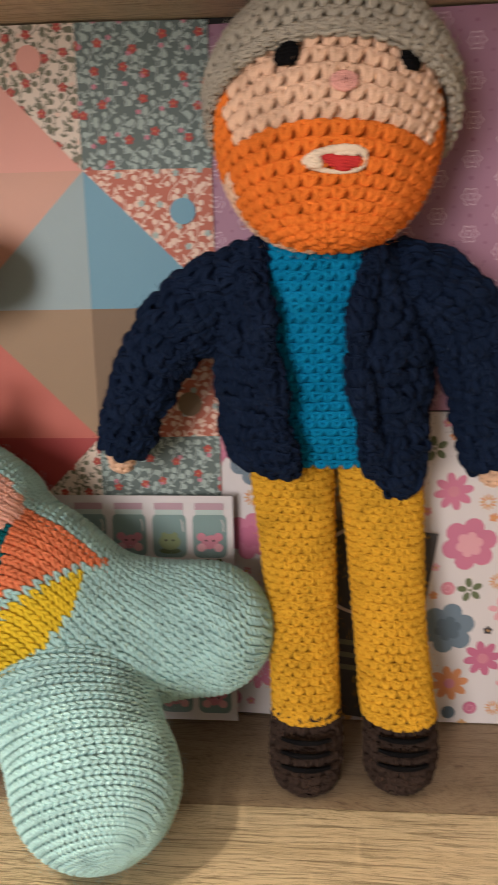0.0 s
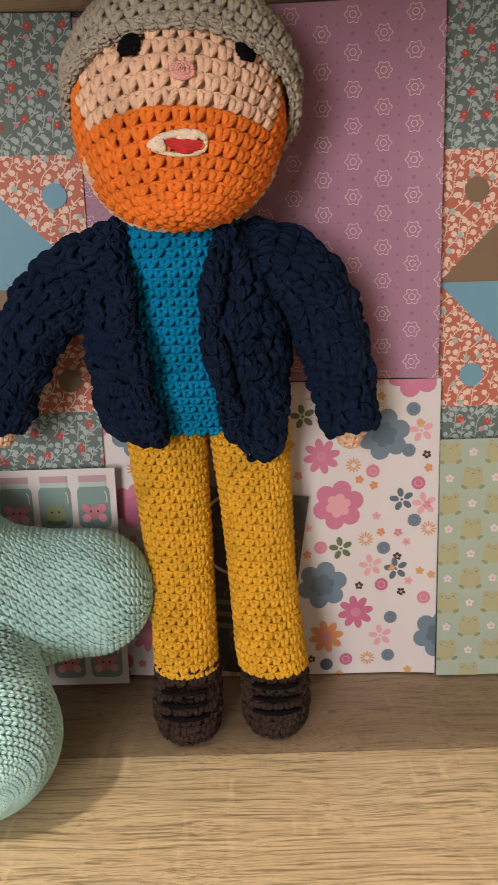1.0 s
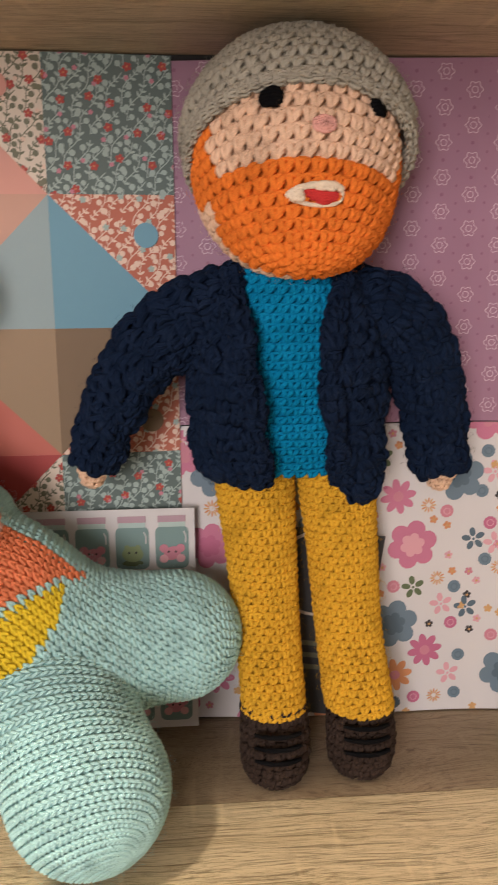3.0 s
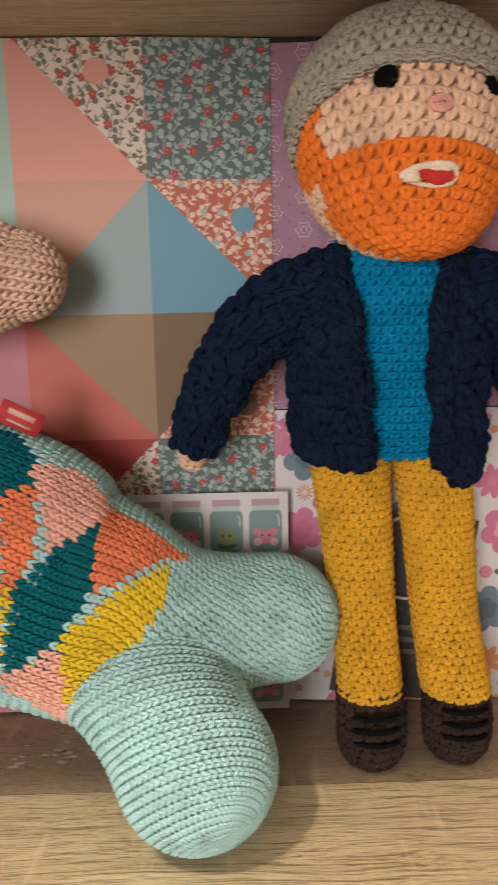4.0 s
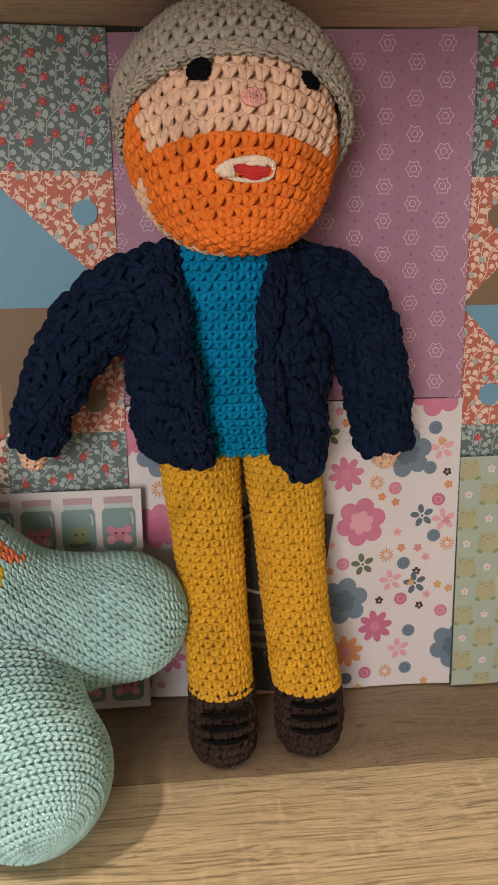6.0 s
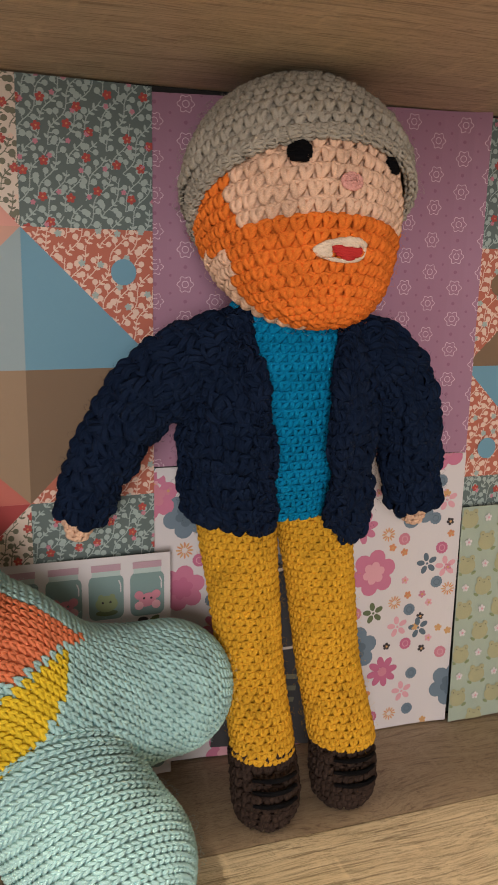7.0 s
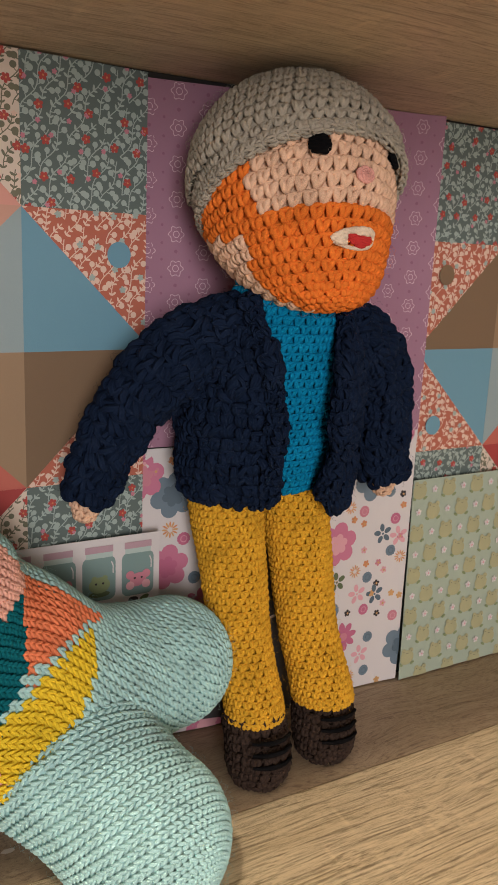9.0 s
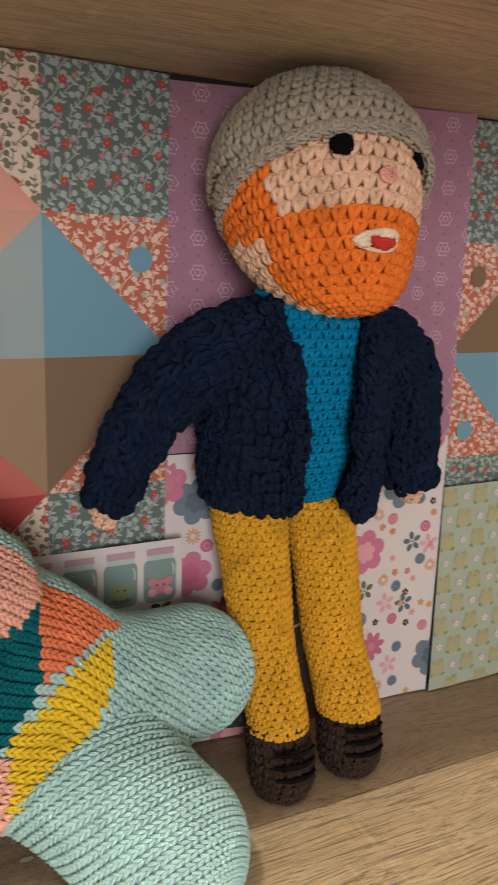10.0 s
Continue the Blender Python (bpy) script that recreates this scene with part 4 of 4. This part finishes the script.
def coat_span(s):
    row = coat.rows(np.array([s]))[0]
    z = row[2]
    rx = math.hypot(row[6], row[7])
    xl = np.interp(z, (0.128, 0.150, 0.172, 0.187, 0.205, 0.216), (-0.0405, -0.0435, -0.0470, -0.0490, -0.0520, -0.0520))
    xr = np.interp(z, (0.128, 0.150, 0.172, 0.187, 0.205, 0.216), (-0.0125, -0.0165, -0.0208, -0.0205, -0.0165, -0.0130))
    ul = math.asin(max(-1, min(1, (xl - row[0]) / rx))) / (2 * math.pi)
    ur = math.asin(max(-1, min(1, (xr - row[0]) / rx))) / (2 * math.pi)
    # u grows to the right from the front: the worked part runs from the right edge round the back to the left edge
    return ur, 1 + ul


ROUGH = dict(jitter=0.11, stitch=CHUNKY, lean=0.42, lift=0.0004, fuzz=1.0, inset=0.25, fat=1.0)
coat.swell = lambda p: 0.0010 * np.sin(310 * p[:, 2] + 170 * p[:, 0]) * np.sin(250 * p[:, 0] - 90 * p[:, 2] + 1.0)
doll.cover(coat, 0.0056, 0.0052, only("navy"), span=coat_span, **ROUGH)
doll.skin(coat, -0.0035, only("navy"), coat_span)
for end in (0, 1):
    edge = [coat.at(np.array([coat_span(s)[end]]), np.array([s]))[0] + (0, -0.0006, 0) for s in np.linspace(0.07, 0.99, 16)]
    hem = limb([(*(q + (0.0014 * (1 - 2 * end), -0.0006, 0)), 0.0029 + 0.0006 * math.sin(1.3 * k)) for k, q in enumerate(edge)], (0, -1, 0), True, True)
    doll.cover(hem, 0.0046, 0.0046, only("navy"), **ROUGH)
# the longer corner of one front
tail = limb([(-0.0035, -0.0480, 0.146, 0.0110, 0.0034), (-0.0020, -0.0450, 0.135, 0.0112, 0.0034), (-0.001, -0.0425, 0.1265, 0.0082, 0.003)], (1, 0.65, 0))
doll.cover(tail, 0.0055, 0.0050, only("navy"), **ROUGH)
sleeves = (
    [(-0.050, -0.036, 0.199, 0.0140), (-0.066, -0.036, 0.1955, 0.0142), (-0.083, -0.0345, 0.1855, 0.0135), (-0.0970, -0.0310, 0.1665, 0.0116), (-0.1055, -0.0285, 0.1490, 0.0100), (-0.1100, -0.0265, 0.1345, 0.0090)],
    [(-0.012, -0.036, 0.199, 0.0140), (0.005, -0.036, 0.1960, 0.0150), (0.0188, -0.0345, 0.1855, 0.0146), (0.0272, -0.0320, 0.1660, 0.0128), (0.0322, -0.0300, 0.1460, 0.0114), (0.0352, -0.0290, 0.1302, 0.0102)],
)
for keys in sleeves:
    sleeve = limb(keys, (0, -1, 0), False, False)
    sleeve.swell = coat.swell
    doll.cover(sleeve, 0.0055, 0.0050, only("navy"), **ROUGH)
    x, y, z, r = keys[-1]
    fist = limb([(x, y, z + 0.005, 0.0052), (x - 0.0004, y - 0.001, z - 0.001, 0.0058), (x - 0.0008, y - 0.001, z - 0.0042, 0.0046)], (0, -1, 0))
    doll.cover(fist, 0.0034, 0.0030, only("skin"), CROCHET, jitter=0.03)


def within_shelf(v):
    v = v.copy()
    v[:, 1] = np.minimum(v[:, 1], -0.0052)
    v[:, 2] = np.clip(v[:, 2], 0.0, CEIL - 0.0003)
    return v


doll.build("crochet_doll", "crocheted bearded doll in grey beanie, navy cardigan and mustard trousers", "doll", within_shelf)

# -- the soft animal lying beside it --
plush = Toy(5)
body = limb([(-0.250, -0.038, 0.116, 0.024, 0.026), (-0.226, -0.041, 0.1075, 0.036, 0.045), (-0.192, -0.042, 0.0945, 0.0410, 0.0540), (-0.163, -0.043, 0.0785, 0.0390, 0.0500), (-0.140, -0.043, 0.0720, 0.0345, 0.0410), (-0.117, -0.0415, 0.0660, 0.0290, 0.0305), (-0.0975, -0.0380, 0.0635, 0.0268), (-0.0775, -0.0350, 0.0622, 0.0264)], (0, -1, 0), True, True, 90)
PATCHES = (
    ("deep", [(-0.146, 0.552), (-0.067, 0.571), (-0.004, 0.542), (0.042, 0.512), (-0.042, 0.483), (-0.092, 0.502)]),
    ("blush", [(-0.171, 0.434), (-0.200, 0.463), (-0.200, 0.557), (-0.158, 0.552), (-0.100, 0.488)]),
    ("coral", [(-0.196, 0.566), (-0.192, 0.685), (-0.079, 0.586), (-0.142, 0.566)]),
    ("lemon", [(-0.129, 0.665), (-0.067, 0.665), (0.100, 0.601), (-0.008, 0.571)]),
    ("blush", [(0.008, 0.562), (0.129, 0.581), (0.079, 0.512), (0.029, 0.542)]),
    ("coral", [(-0.117, 0.409), (-0.138, 0.434), (-0.083, 0.463), (-0.033, 0.458)]),
    ("lemon", [(-0.021, 0.463), (-0.021, 0.473), (0.062, 0.498), (0.104, 0.498)]),
    ("deep", [(-0.237, 0.350), (-0.225, 0.389), (-0.175, 0.429), (-0.129, 0.404)]),
)


def inside(u, s, corners):
    cu, cs = sum(c[0] for c in corners) / len(corners), sum(c[1] for c in corners) / len(corners)
    wide = 1.27
    u, s = cu + (u - cu) / wide, cs + (s + 0.022 - cs) / wide
    hit = False
    for (ua, sa), (ub, sb) in zip(corners, corners[1:] + corners[:1]):
        if (sa > s) != (sb > s) and u < ua + (s - sa) / (sb - sa) * (ub - ua):
            hit = not hit
    return hit


def body_colour(p, us, ss):
    out = []
    for u, s in zip(us, ss):
        u = (u + 0.5) % 1.0 - 0.5
        found = next((m for m, corners in PATCHES if inside(u, s, corners)), "mint")
        out.append(Y[found])
    return out


fillet = lambda other, k: (lambda p: np.clip(1 - np.abs(other.gap(p)) / k, 0, 1) ** 2 * k / 4)
wind = lambda s: 1.1 * np.maximum(0.0, s - 0.58) ** 1.5 * 2.0
hind = limb([(-0.139, -0.046, 0.0530, 0.0225), (-0.1315, -0.061, 0.0480, 0.0250), (-0.1235, -0.0735, 0.0418, 0.0266), (-0.1155, -0.0840, 0.0355, 0.0282), (-0.1100, -0.0915, 0.0305, 0.0292)], (-1, 0, 0), False, True, 80)
body.swell, hind.swell = fillet(hind, 0.026), fillet(body, 0.026)
plush.cover(body, 0.0037, 0.0026, body_colour, KNIT, inset=0.24, jitter=0.018, twist=wind, fuzz=0.25)
plush.cover(hind, 0.0034, 0.0027, only("mint"), KNIT, inset=0.24, jitter=0.018, across=True, fuzz=0.25, starts=-18)
neck = limb([(-0.232, -0.042, 0.110, 0.034), (-0.250, -0.040, 0.150, 0.026), (-0.248, -0.040, 0.190, 0.030)], (0, -1, 0))
plush.cover(neck, 0.0050, 0.0044, only("mint"), KNIT, inset=0.10, jitter=0.03)
snout = limb([(-0.246, -0.036, 0.206, 0.027), (-0.222, -0.035, 0.2062, 0.0245), (-0.200, -0.034, 0.2062, 0.0230), (-0.184, -0.034, 0.2062, 0.0212), (-0.1740, -0.034, 0.2062, 0.0168)], (0, -1, 0), True, True)
plush.cover(snout, 0.0041, 0.0030, only("sand"), KNIT, inset=0.22, jitter=0.018, fuzz=0.25)
LABEL = paper("red_ribbon", (0.50, 0.05, 0.055), 0.8)
THREAD = paper("pale_thread", (0.66, 0.42, 0.36), 0.8)
plush.slab((-0.1745, -0.050, 0.1535), (0.017, 0.0007, 0.0092), 27, LABEL)
plush.slab((-0.1737, -0.0505, 0.1547), (0.0105, 0.0004, 0.0022), 27, THREAD)
plush.slab((-0.1752, -0.0505, 0.1513), (0.0095, 0.0004, 0.0008), 27, THREAD)
plush.build("knitted_animal", "soft mint knitted animal with colourful diamond patches, lying on the shelf", "soft toy", within_shelf)
